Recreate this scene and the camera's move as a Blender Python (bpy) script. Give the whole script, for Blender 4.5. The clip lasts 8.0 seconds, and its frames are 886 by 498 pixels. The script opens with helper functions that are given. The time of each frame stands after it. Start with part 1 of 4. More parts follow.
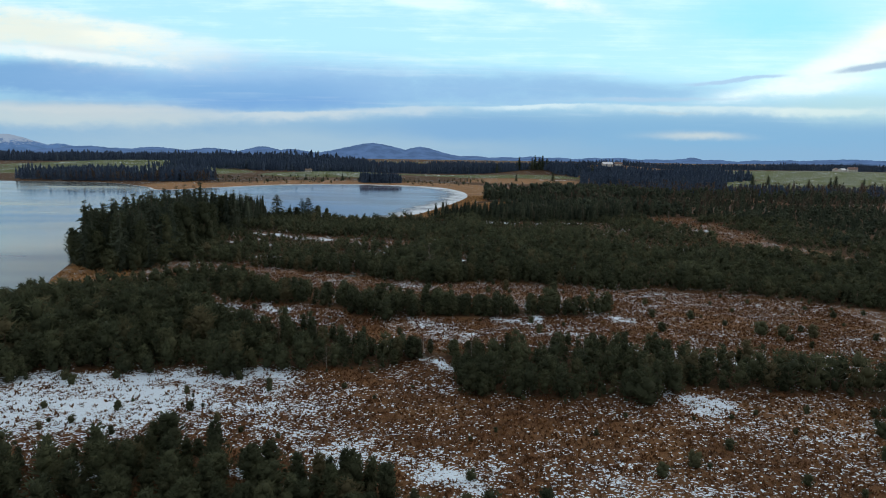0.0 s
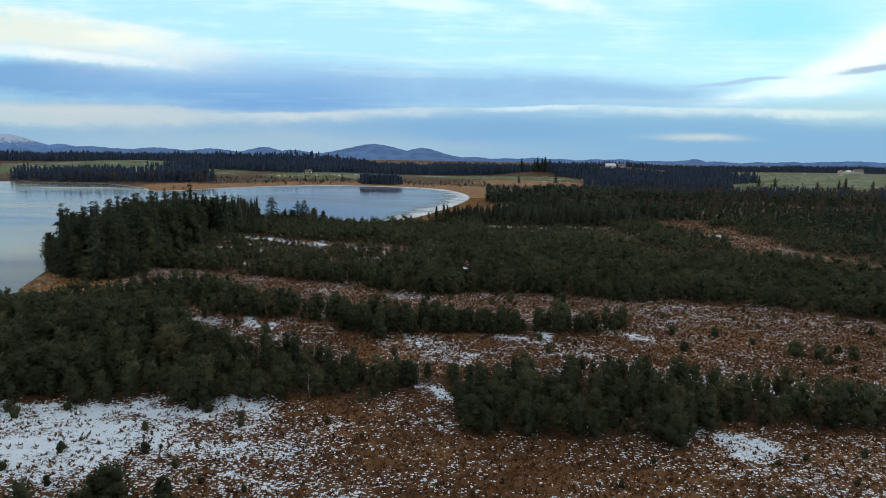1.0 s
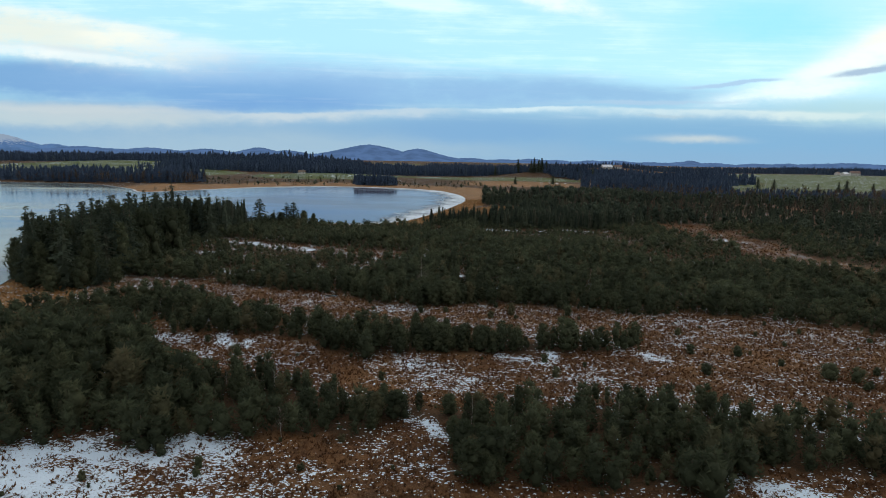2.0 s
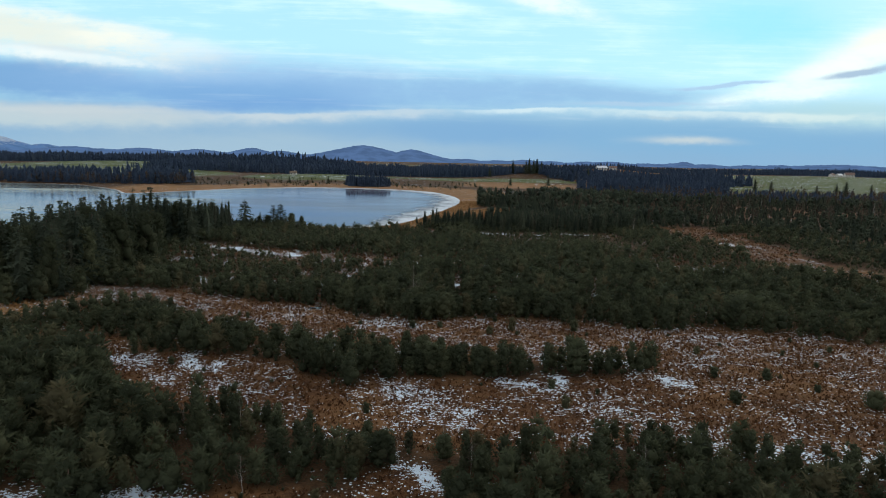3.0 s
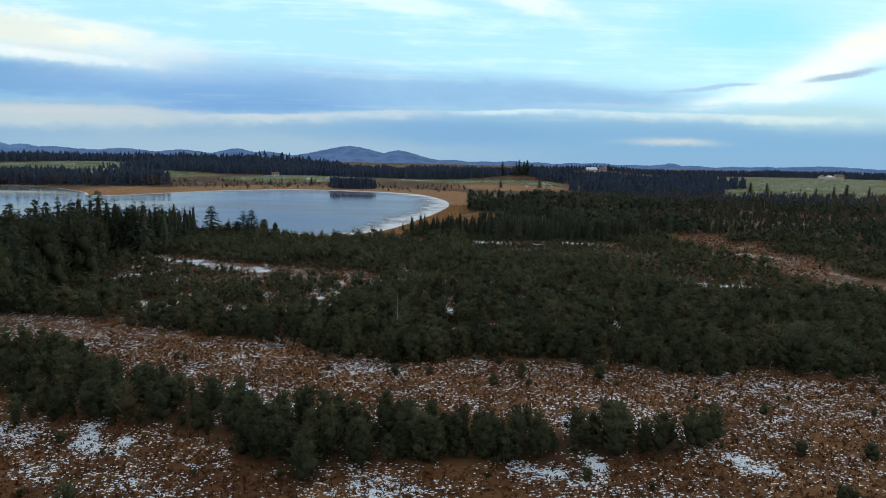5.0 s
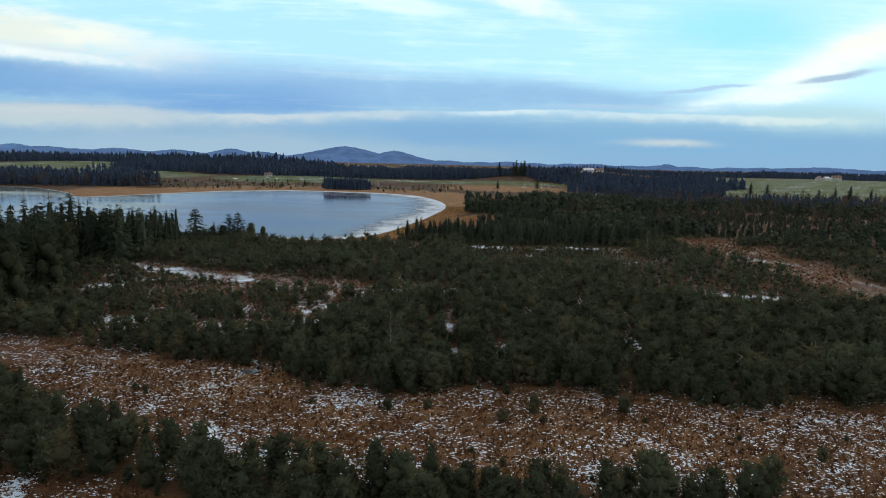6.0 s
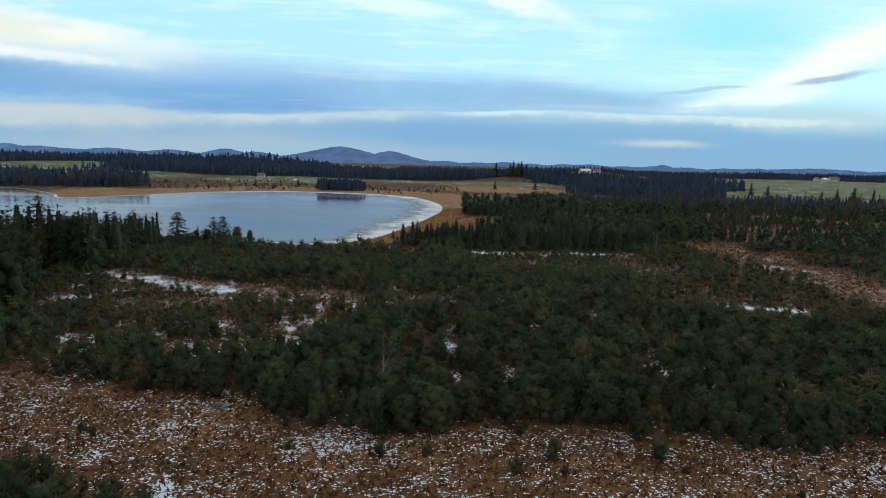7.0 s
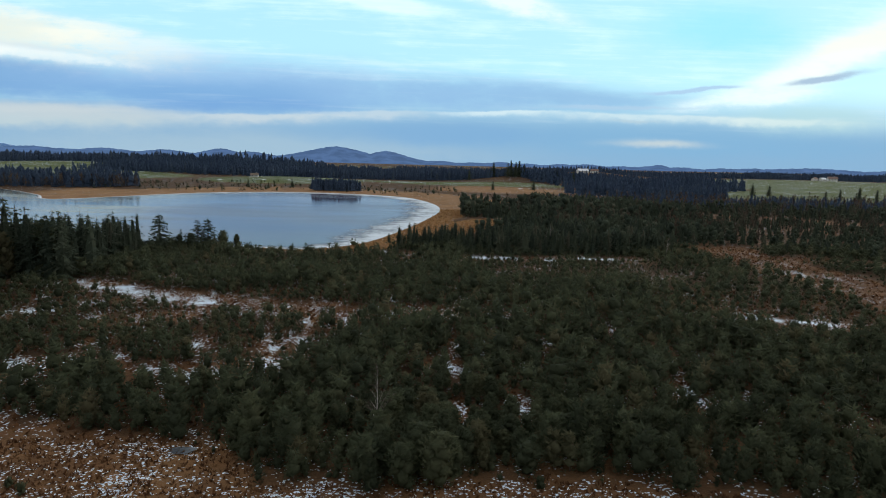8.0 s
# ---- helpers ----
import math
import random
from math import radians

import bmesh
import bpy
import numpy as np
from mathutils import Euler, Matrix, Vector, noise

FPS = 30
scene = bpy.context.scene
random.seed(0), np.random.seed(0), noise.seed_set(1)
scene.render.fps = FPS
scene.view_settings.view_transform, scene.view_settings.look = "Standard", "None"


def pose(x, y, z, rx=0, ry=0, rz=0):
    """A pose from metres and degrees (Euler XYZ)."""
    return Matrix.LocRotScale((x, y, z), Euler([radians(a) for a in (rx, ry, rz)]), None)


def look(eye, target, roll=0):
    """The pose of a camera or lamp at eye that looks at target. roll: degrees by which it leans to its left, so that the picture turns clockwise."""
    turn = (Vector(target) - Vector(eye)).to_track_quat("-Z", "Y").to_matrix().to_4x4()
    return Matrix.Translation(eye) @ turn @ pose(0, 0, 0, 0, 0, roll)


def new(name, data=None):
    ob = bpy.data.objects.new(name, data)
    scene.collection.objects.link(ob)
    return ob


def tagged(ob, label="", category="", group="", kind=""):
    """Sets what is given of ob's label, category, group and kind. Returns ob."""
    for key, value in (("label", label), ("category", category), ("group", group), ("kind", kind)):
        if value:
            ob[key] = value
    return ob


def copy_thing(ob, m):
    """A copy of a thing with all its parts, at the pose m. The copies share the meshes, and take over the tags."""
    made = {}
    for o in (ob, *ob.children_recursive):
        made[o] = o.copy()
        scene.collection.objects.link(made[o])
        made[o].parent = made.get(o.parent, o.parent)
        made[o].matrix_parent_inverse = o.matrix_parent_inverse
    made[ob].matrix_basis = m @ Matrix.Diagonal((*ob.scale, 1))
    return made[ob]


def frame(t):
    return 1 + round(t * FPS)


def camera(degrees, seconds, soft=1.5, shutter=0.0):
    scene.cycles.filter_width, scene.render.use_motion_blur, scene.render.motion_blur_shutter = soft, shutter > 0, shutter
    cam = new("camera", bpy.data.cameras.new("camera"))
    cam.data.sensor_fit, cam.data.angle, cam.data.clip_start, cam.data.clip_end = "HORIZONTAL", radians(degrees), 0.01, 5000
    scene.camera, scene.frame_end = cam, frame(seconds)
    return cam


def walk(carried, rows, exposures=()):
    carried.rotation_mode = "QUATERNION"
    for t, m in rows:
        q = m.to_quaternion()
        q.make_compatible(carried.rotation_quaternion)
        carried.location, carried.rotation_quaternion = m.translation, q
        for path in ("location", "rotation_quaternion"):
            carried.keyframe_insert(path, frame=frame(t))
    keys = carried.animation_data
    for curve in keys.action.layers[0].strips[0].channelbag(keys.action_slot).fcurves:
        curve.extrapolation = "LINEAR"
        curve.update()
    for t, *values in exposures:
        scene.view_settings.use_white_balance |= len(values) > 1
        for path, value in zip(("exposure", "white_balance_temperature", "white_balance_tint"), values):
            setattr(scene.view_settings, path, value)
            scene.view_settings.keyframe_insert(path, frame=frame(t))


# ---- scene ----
cam = camera(74.2, 8.0, 0.95)
METRES, EYE, TILT, LEAN, TURN = 102.3, 36.0, 0.0, 0.0, 0.0
ROWS = [
    (0.0, 0.0, 0.0, 0.0, 0.13, -9.17, -0.8),
    (0.5, 0.0025, 0.0574, -0.0001, 0.32, -9.09, -0.87),
    (1.0, 0.0039, 0.1164, -0.0005, 0.31, -9.07, -0.91),
    (1.5, 0.0049, 0.1747, -0.0011, 0.13, -9.03, -0.98),
    (3.0, 0.0058, 0.3527, -0.0046, -0.69, -8.88, -1.14),
    (3.5, 0.0052, 0.4155, -0.005, -1.05, -8.84, -1.18),
    (4.0, 0.005, 0.4801, -0.0044, -1.36, -8.82, -1.21),
    (4.5, 0.0045, 0.5462, -0.0049, -1.65, -8.79, -1.23),
    (6.0, 0.0014, 0.7422, -0.0061, -2.32, -8.7, -1.34),
    (6.5, -0.0002, 0.807, -0.0063, -2.54, -8.68, -1.38),
    (7.0, -0.0014, 0.8719, -0.0066, -2.75, -8.65, -1.44),
    (7.5, -0.0027, 0.9356, -0.0073, -2.94, -8.65, -1.44),
    (8.0, -0.0045, 0.9997, -0.0085, -3.13, -8.64, -1.42),
]
walk(cam, [(t, pose(0, 0, EYE, TILT, LEAN, TURN) @ pose(METRES * x, METRES * y, METRES * z, 90 + pitch, roll, yaw)) for t, x, y, z, yaw, pitch, roll in ROWS])

# ---- small node language ----
class Val:
    """A socket or number on which arithmetic makes Math nodes."""

    def __init__(self, tree, sock):
        self.tree, self.sock = tree, sock

    def op(self, kind, *others, clamp=False):
        node = self.tree.nodes.new("ShaderNodeMath")
        node.operation, node.use_clamp = kind, clamp
        for slot, item in zip(node.inputs, (self, *others)):
            if isinstance(item, Val):
                self.tree.links.new(item.sock, slot)
            else:
                slot.default_value = item
        return Val(self.tree, node.outputs[0])

    def __add__(self, o):
        return self.op("ADD", o)

    def __sub__(self, o):
        return self.op("SUBTRACT", o)

    def __mul__(self, o):
        return self.op("MULTIPLY", o)

    def __truediv__(self, o):
        return self.op("DIVIDE", o)

    def step(self, low, high):
        node = self.tree.nodes.new("ShaderNodeMapRange")
        node.interpolation_type = "SMOOTHSTEP"
        self.tree.links.new(self.sock, node.inputs["Value"])
        for key, item in (("From Min", low), ("From Max", high)):
            if isinstance(item, Val):
                self.tree.links.new(item.sock, node.inputs[key])
            else:
                node.inputs[key].default_value = item
        return Val(self.tree, node.outputs["Result"])

    def gauss(self):
        """exp(-v), for squared distances."""
        return (self * -1.0).op("EXPONENT")


def plug(tree, item, slot):
    if isinstance(item, Val):
        tree.links.new(item.sock, slot)
    elif isinstance(item, tuple) and len(item) == 3 and slot.type == "RGBA":
        slot.default_value = (*item, 1)
    else:
        slot.default_value = item


def mix(tree, a, b, factor):
    node = tree.nodes.new("ShaderNodeMix")
    node.data_type = "RGBA"
    plug(tree, factor, node.inputs[0])
    plug(tree, a, node.inputs[6])
    plug(tree, b, node.inputs[7])
    return Val(tree, node.outputs[2])


def noisy(tree, where, scale, detail=3.0, rough=0.55, stretch=None):
    if stretch:
        node = tree.nodes.new("ShaderNodeMapping")
        node.inputs["Scale"].default_value = stretch
        tree.links.new(where.sock, node.inputs["Vector"])
        where = Val(tree, node.outputs[0])
    node = tree.nodes.new("ShaderNodeTexNoise")
    tree.links.new(where.sock, node.inputs["Vector"])
    node.inputs["Scale"].default_value, node.inputs["Detail"].default_value = scale, detail
    node.inputs["Roughness"].default_value = rough
    return Val(tree, node.outputs["Fac"])


def attribute(tree, name):
    node = tree.nodes.new("ShaderNodeAttribute")
    node.attribute_name = name
    return Val(tree, node.outputs["Fac"])


def material(name):
    m = bpy.data.materials.new(name)
    m.use_nodes = True
    tree = m.node_tree
    geo = tree.nodes.new("ShaderNodeNewGeometry")
    return m, tree, tree.nodes["Principled BSDF"], Val(tree, geo.outputs["Position"])


def bump(tree, shader, height, strength, distance):
    node = tree.nodes.new("ShaderNodeBump")
    node.inputs["Strength"].default_value, node.inputs["Distance"].default_value = strength, distance
    tree.links.new(height.sock, node.inputs["Height"])
    tree.links.new(node.outputs[0], shader.inputs["Normal"])


# ---- world: broken winter cloud over a pale blue sky ----
SUN_AZ, SUN_EL = 62.0, 20.0
world = bpy.data.worlds.new("world")
scene.world = world
world.use_nodes = True
wt = world.node_tree
coord = wt.nodes.new("ShaderNodeTexCoord")
parts = wt.nodes.new("ShaderNodeSeparateXYZ")
wt.links.new(coord.outputs["Generated"], parts.inputs[0])
wx, wy, wz = (Val(wt, parts.outputs[i]) for i in range(3))
DEG = 57.29578
ahead = wy.op("ABSOLUTE").op("MAXIMUM", 0.25)
az = wx / ahead * DEG
rise = wz / ahead * DEG
el = wz.op("ARCSINE") * DEG
flat = wt.nodes.new("ShaderNodeCombineXYZ")
wt.links.new(az.sock, flat.inputs[0])
wt.links.new(rise.sock, flat.inputs[1])
wt.links.new(wy.sock, flat.inputs[2])
flat = Val(wt, flat.outputs[0])
wisp = noisy(wt, flat, 0.30, 7.0, 0.62, (0.40, 1.5, 1.0))
billow = noisy(wt, flat, 0.13, 5.0, 0.55, (0.7, 1.8, 1.0))
puff = noisy(wt, flat, 0.55, 6.0, 0.6, (0.75, 1.3, 1.0))
streak = noisy(wt, flat, 0.6, 5.0, 0.62, (0.10, 2.2, 1.0))
warp_v = rise + (billow - 0.5) * 1.1 + (puff - 0.5) * 0.5
warp_u = az + (billow - 0.5) * 5.0
fray = noisy(wt, flat, 1.3, 5.0, 0.65, (0.35, 1.2, 1.0))
ragged = (wisp * 0.45 + puff * 0.3 + fray * 0.25 - 0.5) * 5.0

clear = wt.nodes.new("ShaderNodeTexSky")
clear.sky_type, clear.sun_disc = "NISHITA", False
clear.sun_elevation, clear.sun_rotation = radians(SUN_EL), radians(SUN_AZ)
clear.air_density, clear.dust_density, clear.ozone_density = 1.0, 0.6, 1.5
deep = wt.nodes.new("ShaderNodeVectorMath")
deep.operation = "SCALE"
wt.links.new(clear.outputs[0], deep.inputs[0])
deep.inputs["Scale"].default_value = 0.075
sky = mix(wt, Val(wt, deep.outputs[0]), (0.43, 0.775, 0.915), 0.8)
# paler veils in the open sky, haze towards the horizon
sky = mix(wt, sky, (0.62, 0.84, 0.90), (wisp * 0.5 + streak * 0.5).step(0.46, 0.66) * 0.55)
sky = mix(wt, sky, (0.205, 0.36, 0.525), rise.step(8.5, 2.0))
# broad grey cover above and behind
grey = mix(wt, (0.33, 0.36, 0.39), (0.56, 0.58, 0.60), billow.step(0.35, 0.65))
sky = mix(wt, sky, grey, el.step(15.0, 25.0))
sky = mix(wt, sky, grey, (az.op("ABSOLUTE").step(52.0, 90.0) + wy.step(0.0, -0.1)).op("MINIMUM", 0.9))
front = wy.step(0.0, 0.15)


def cloud(sky, across, up, wide, thick, tilt, colour, strength, rag, soft, below=None):
    """A bank of cloud with ragged edges, by its direction in degrees; below: how far it trails off downwards."""
    du = (warp_u - across) * (1 / wide)
    dv = warp_v - up - (az - across) * tilt
    if below:
        dv = dv.op("MAXIMUM", 0.0) * (1 / thick) + dv.op("MINIMUM", 0.0) * (1 / below)
    else:
        dv = dv * (1 / thick)
    body = (du * du + dv * dv).gauss() * (ragged * rag + 1.0)
    return mix(wt, sky, colour, body.step(0.06, 0.45 + soft) * front * strength)


sky = cloud(sky, -16.8, 0.65, 28.8, 1.88, 0, (0.33, 0.45, 0.53), 0.65, 0.3, 0.6)
sky = cloud(sky, -36.7, 3.14, 18.2, 1.22, 0, (0.44, 0.53, 0.55), 0.8, 0.4, 0.5)
sky = cloud(sky, -32.3, 4.25, 14.4, 0.28, 0, (0.34, 0.45, 0.54), 0.5, 0.6, 0.4)
sky = cloud(sky, -35.1, 3.77, 10.5, 0.28, -0.01, (0.50, 0.57, 0.58), 0.5, 0.7, 0.4)
sky = cloud(sky, 25.8, 2.35, 28.8, 1.88, 0, (0.180, 0.365, 0.55), 0.75, 0.3, 0.5)
sky = cloud(sky, 3.6, 2.59, 11.1, 1.44, 0, (0.170, 0.335, 0.54), 0.7, 0.3, 0.5)
sky = cloud(sky, 39.6, 4.76, 8.3, 1.44, 0, (0.38, 0.57, 0.6), 0.7, 0.4, 0.5)
sky = cloud(sky, 30.2, 12.92, 9.4, 3.32, 0, (0.25, 0.66, 0.92), 0.7, 0.3, 0.7)
sky = cloud(sky, -25.1, 9.38, 8.3, 1.33, -0.05, (0.62, 0.76, 0.84), 0.6, 0.6, 0.5)
sky = cloud(sky, -38.4, 6.60, 17.1, 1.99, 0, (0.155, 0.315, 0.545), 0.95, 0.32, 0.45)
sky = cloud(sky, -17.4, 6.54, 18.2, 2.75, 0, (0.25, 0.42, 0.645), 0.9, 0.3, 0.6)
sky = cloud(sky, -19.0, 5.5, 17.0, 1.5, 0, (0.155, 0.325, 0.57), 0.85, 0.25, 0.6)
sky = cloud(sky, -15.7, 4.61, 12.4, 0.75, 0.02, (0.140, 0.30, 0.56), 0.65, 0.25, 0.6)
sky = cloud(sky, 4.2, 6.31, 18.2, 1.88, 0, (0.225, 0.40, 0.62), 0.85, 0.35, 0.6)
sky = cloud(sky, 18.6, 6.07, 11.1, 1.00, 0.01, (0.235, 0.42, 0.62), 0.75, 0.4, 0.6)
sky = cloud(sky, -37.8, 10.81, 14.9, 2.21, -0.13, (0.66, 0.71, 0.66), 0.85, 0.85, 0.5)
sky = cloud(sky, -31.0, 10.6, 4.2, 0.42, -0.06, (0.80, 0.80, 0.70), 0.6, 0.7, 0.5, 1.0)
sky = cloud(sky, -36.6, 9.2, 9.0, 0.5, -0.04, (0.50, 0.60, 0.68), 0.55, 0.8, 0.6)
sky = cloud(sky, -40.0, 11.11, 6.6, 1.22, -0.1, (0.66, 0.7, 0.62), 0.6, 0.7, 0.5)
sky = cloud(sky, -36.7, 12.26, 6.1, 0.55, -0.12, (0.78, 0.80, 0.72), 0.45, 0.8, 0.4)
sky = cloud(sky, -32.8, 8.55, 8.3, 0.50, -0.06, (0.74, 0.81, 0.81), 0.5, 0.7, 0.4)
sky = cloud(sky, -29.0, 11.15, 3.9, 0.50, -0.12, (0.78, 0.80, 0.73), 0.45, 0.8, 0.4)
sky = cloud(sky, -40.6, 9.16, 5.0, 0.50, -0.05, (0.76, 0.80, 0.77), 0.45, 0.6, 0.4)
sky = cloud(sky, 9.7, 14.68, 6.1, 1.11, -0.22, (0.76, 0.84, 0.82), 0.8, 0.7, 0.45)
sky = cloud(sky, -3.0, 14.28, 7.2, 0.77, -0.1, (0.78, 0.92, 0.92), 0.5, 0.7, 0.5)
sky = cloud(sky, 41.8, 11.15, 8.3, 2.21, 0.42, (0.80, 0.80, 0.70), 0.85, 0.4, 0.45)
sky = cloud(sky, 33.0, 6.60, 8.3, 0.88, 0.12, (0.74, 0.86, 0.86), 0.8, 0.6, 0.5)
sky = cloud(sky, 36.8, 8.87, 7.7, 1.00, 0.3, (0.76, 0.9, 0.9), 0.7, 0.6, 0.5)
sky = cloud(sky, 40.4, 8.81, 4.1, 0.33, 0.17, (0.3, 0.42, 0.56), 0.9, 0.6, 0.4)
sky = cloud(sky, 27.4, 7.30, 4.7, 0.22, 0.08, (0.33, 0.48, 0.66), 0.8, 0.9, 0.4)
sky = cloud(sky, 20.2, 5.43, 8.8, 0.22, 0.03, (0.36, 0.5, 0.64), 0.6, 0.9, 0.4)
sky = cloud(sky, -33.0, 3.95, 13.0, 0.30, -0.015, (0.44, 0.50, 0.54), 0.6, 0.4, 0.5, 1.3)
sky = cloud(sky, -13.5, 3.80, 8.5, 0.20, 0.03, (0.54, 0.59, 0.59), 0.65, 0.5, 0.6, 0.8)
sky = cloud(sky, -3.5, 4.32, 7.0, 0.18, 0.03, (0.50, 0.58, 0.62), 0.6, 0.6, 0.6, 0.7)
sky = cloud(sky, 8.6, 4.72, 6.0, 0.13, 0.02, (0.60, 0.72, 0.74), 0.65, 0.6, 0.6, 0.4)
sky = cloud(sky, 23.0, 4.72, 13.5, 0.20, 0.0, (0.58, 0.69, 0.70), 0.65, 0.6, 0.6, 0.7)
sky = cloud(sky, 36.2, 4.60, 8.3, 0.39, 0.0, (0.60, 0.70, 0.68), 0.6, 0.5, 0.5, 0.6)
sky = cloud(sky, 21.9, 4.21, 3.3, 0.17, 0.0, (0.36, 0.48, 0.55), 0.5, 0.9, 0.5)
sky = cloud(sky, 24.0, 2.05, 5.4, 0.42, 0.0, (0.60, 0.62, 0.56), 0.65, 0.3, 0.9)
sky = mix(wt, sky, (0.58, 0.70, 0.75), streak.step(0.54, 0.72) * rise.step(2.0, 4.0) * rise.step(16.0, 7.0) * 0.10)
back = wt.nodes["Background"]
wt.links.new(sky.sock, back.inputs["Color"])
back.inputs["Strength"].default_value = 1.3

sun = new("sun", bpy.data.lights.new("sun", "SUN"))
sun.data.energy, sun.data.angle, sun.data.color = 0.8, radians(16), (1.0, 0.90, 0.78)
sun.matrix_basis = look((0, 0, 0), (-math.sin(radians(SUN_AZ)), -math.cos(radians(SUN_AZ)), -math.tan(radians(SUN_EL))))
scene.view_settings.exposure = 0.0

# ---- the plan: metres, x to the right of the flight, y ahead ----
SHORE = [(-44, 326), (-30, 333), (-17, 352), (-2, 400), (10, 450), (20, 505), (20, 560), (8, 615), (-10, 652), (-56, 682), (-126, 690),
         (-180, 662), (-213, 622), (-250, 556), (-268, 548), (-300, 590), (-380, 655), (-470, 660), (-620, 650), (-800, 560), (-820, 250),
         (-600, 60), (-300, 40), (-160, 70), (-122, 115), (-108, 150), (-111, 163), (-118, 182), (-124, 205), (-136, 240), (-138, 280),
         (-128, 312), (-104, 330), (-70, 331)]


def smooth_loop(points, steps):
    p = np.array(points, float)
    a, b, c, d = np.roll(p, 1, 0), p, np.roll(p, -1, 0), np.roll(p, -2, 0)
    t = np.linspace(0, 1, steps, endpoint=False)[None, :, None]
    a, b, c, d = (q[:, None, :] for q in (a, b, c, d))
    out = 0.5 * (2 * b + (c - a) * t + (2 * a - 5 * b + 4 * c - d) * t ** 2 + (3 * b - a - 3 * c + d) * t ** 3)
    return out.reshape(-1, 2)


LOOP = smooth_loop(SHORE, 14)
COARSE = smooth_loop(SHORE, 5)


def to_segment(x, y, x0, y0, x1, y1):
    dx, dy = x1 - x0, y1 - y0
    k = np.clip(((x - x0) * dx + (y - y0) * dy) / (dx * dx + dy * dy + 1e-9), 0, 1)
    return np.hypot(x - x0 - k * dx, y - y0 - k * dy)


def shore_distance(x, y, loop=COARSE):
    """Metres from the shore, negative on the lake."""
    x, y = np.asarray(x, float), np.asarray(y, float)
    best, inside = np.full(x.shape, 1e9), np.zeros(x.shape, bool)
    for (x0, y0), (x1, y1) in zip(loop, np.roll(loop, -1, 0)):
        best = np.minimum(best, to_segment(x, y, x0, y0, x1, y1))
        if y0 != y1:
            inside ^= ((y0 > y) != (y1 > y)) & (x < (x1 - x0) * (y - y0) / (y1 - y0) + x0)
    return np.where(inside, -best, best)


def smooth(v, low, high):
    t = np.clip((v - low) / (high - low), 0, 1)
    return t * t * (3 - 2 * t)


def wave(x, y, size, seed=0.0):
    """Smooth noise of about -1 to 1, with bumps of that size."""
    a, b, s = x / size, y / size, seed * 1.7
    return (np.sin(a * 2.1 + 1.3 * np.sin(b * 1.7 + s) + s) + np.sin(b * 2.3 + 1.1 * np.sin(a * 1.9 - s) + 2 * s)
            + np.sin((a + b) * 1.6 + 1.7 * np.sin((a - b) * 1.3 + s) - s) + 0.6 * np.sin((a - b) * 3.7 + 3 * s) + 0.5 * np.sin((a * 0.7 + b) * 5.1 + s)) / 3.2


# open heath between the pine stands, by its outline
FIRST_HEATH = [(-78, 64), (-70, 80), (-64, 88.5), (-57, 92), (-50, 91), (-45, 92.5), (-39, 90), (-28, 92), (-17, 94.5), (-9, 93), (-6, 99),
               (1.5, 98.5), (3, 92), (2, 86.5), (6, 83.5), (22, 82.5), (31, 82), (35, 85), (40, 87.5), (62, 85.5), (76, 75), (125, 70), (125, 40),
               (14, 40), (12, 52), (0, 53.5), (-5, 56.5), (-9, 60.5), (-18, 61.5), (-26, 65.5), (-33, 65), (-41, 62), (-51, 63)]
SECOND_HEATH = [(-56, 133), (-52, 136), (-42, 137), (-30, 135), (-24, 132.5), (-20, 127.5), (-12, 124), (-5, 126), (3, 126), (22, 127.5), (36, 129.5),
                (42, 138), (125, 132), (125, 84), (71, 90), (60, 97), (50, 98.5), (42, 101), (32, 103), (22, 104), (13, 102), (3, 102), (-8, 104),
                (-18, 107), (-24, 111.5), (-32, 113), (-38, 111.5), (-46, 117)]
THIRD_HEATH = [(-101, 186), (-90, 190), (-78, 187), (-66, 184), (-54, 179.5), (-39, 174), (-27, 171.5), (-19.5, 168), (-16, 162), (-3, 160), (6, 162),
               (23.5, 162), (32, 159.5), (44, 156.5), (50, 154), (58, 160), (68, 154), (80, 153), (90, 145), (100, 140), (125, 130), (42, 130), (37, 133.5),
               (28, 132.5), (22, 134), (10, 133.5), (-5, 135), (-14, 136.5), (-24, 139.5), (-30, 144.5), (-36, 149), (-43, 151), (-51, 153), (-65, 165),
               (-74, 160), (-86, 157)]
BACK_HEATH = [(-76, 145.5), (-64, 147), (-56, 143.5), (-51, 130), (-62, 132), (-72, 138)]
SIDE_HEATH = [(108, 350), (148, 352), (144, 320), (149, 282), (143, 246), (152, 220), (172, 190), (160, 172), (137, 194), (117, 224), (121, 256), (123, 285), (112, 302), (114, 325)]
OUTLINES = [FIRST_HEATH, SECOND_HEATH, THIRD_HEATH, BACK_HEATH, SIDE_HEATH]
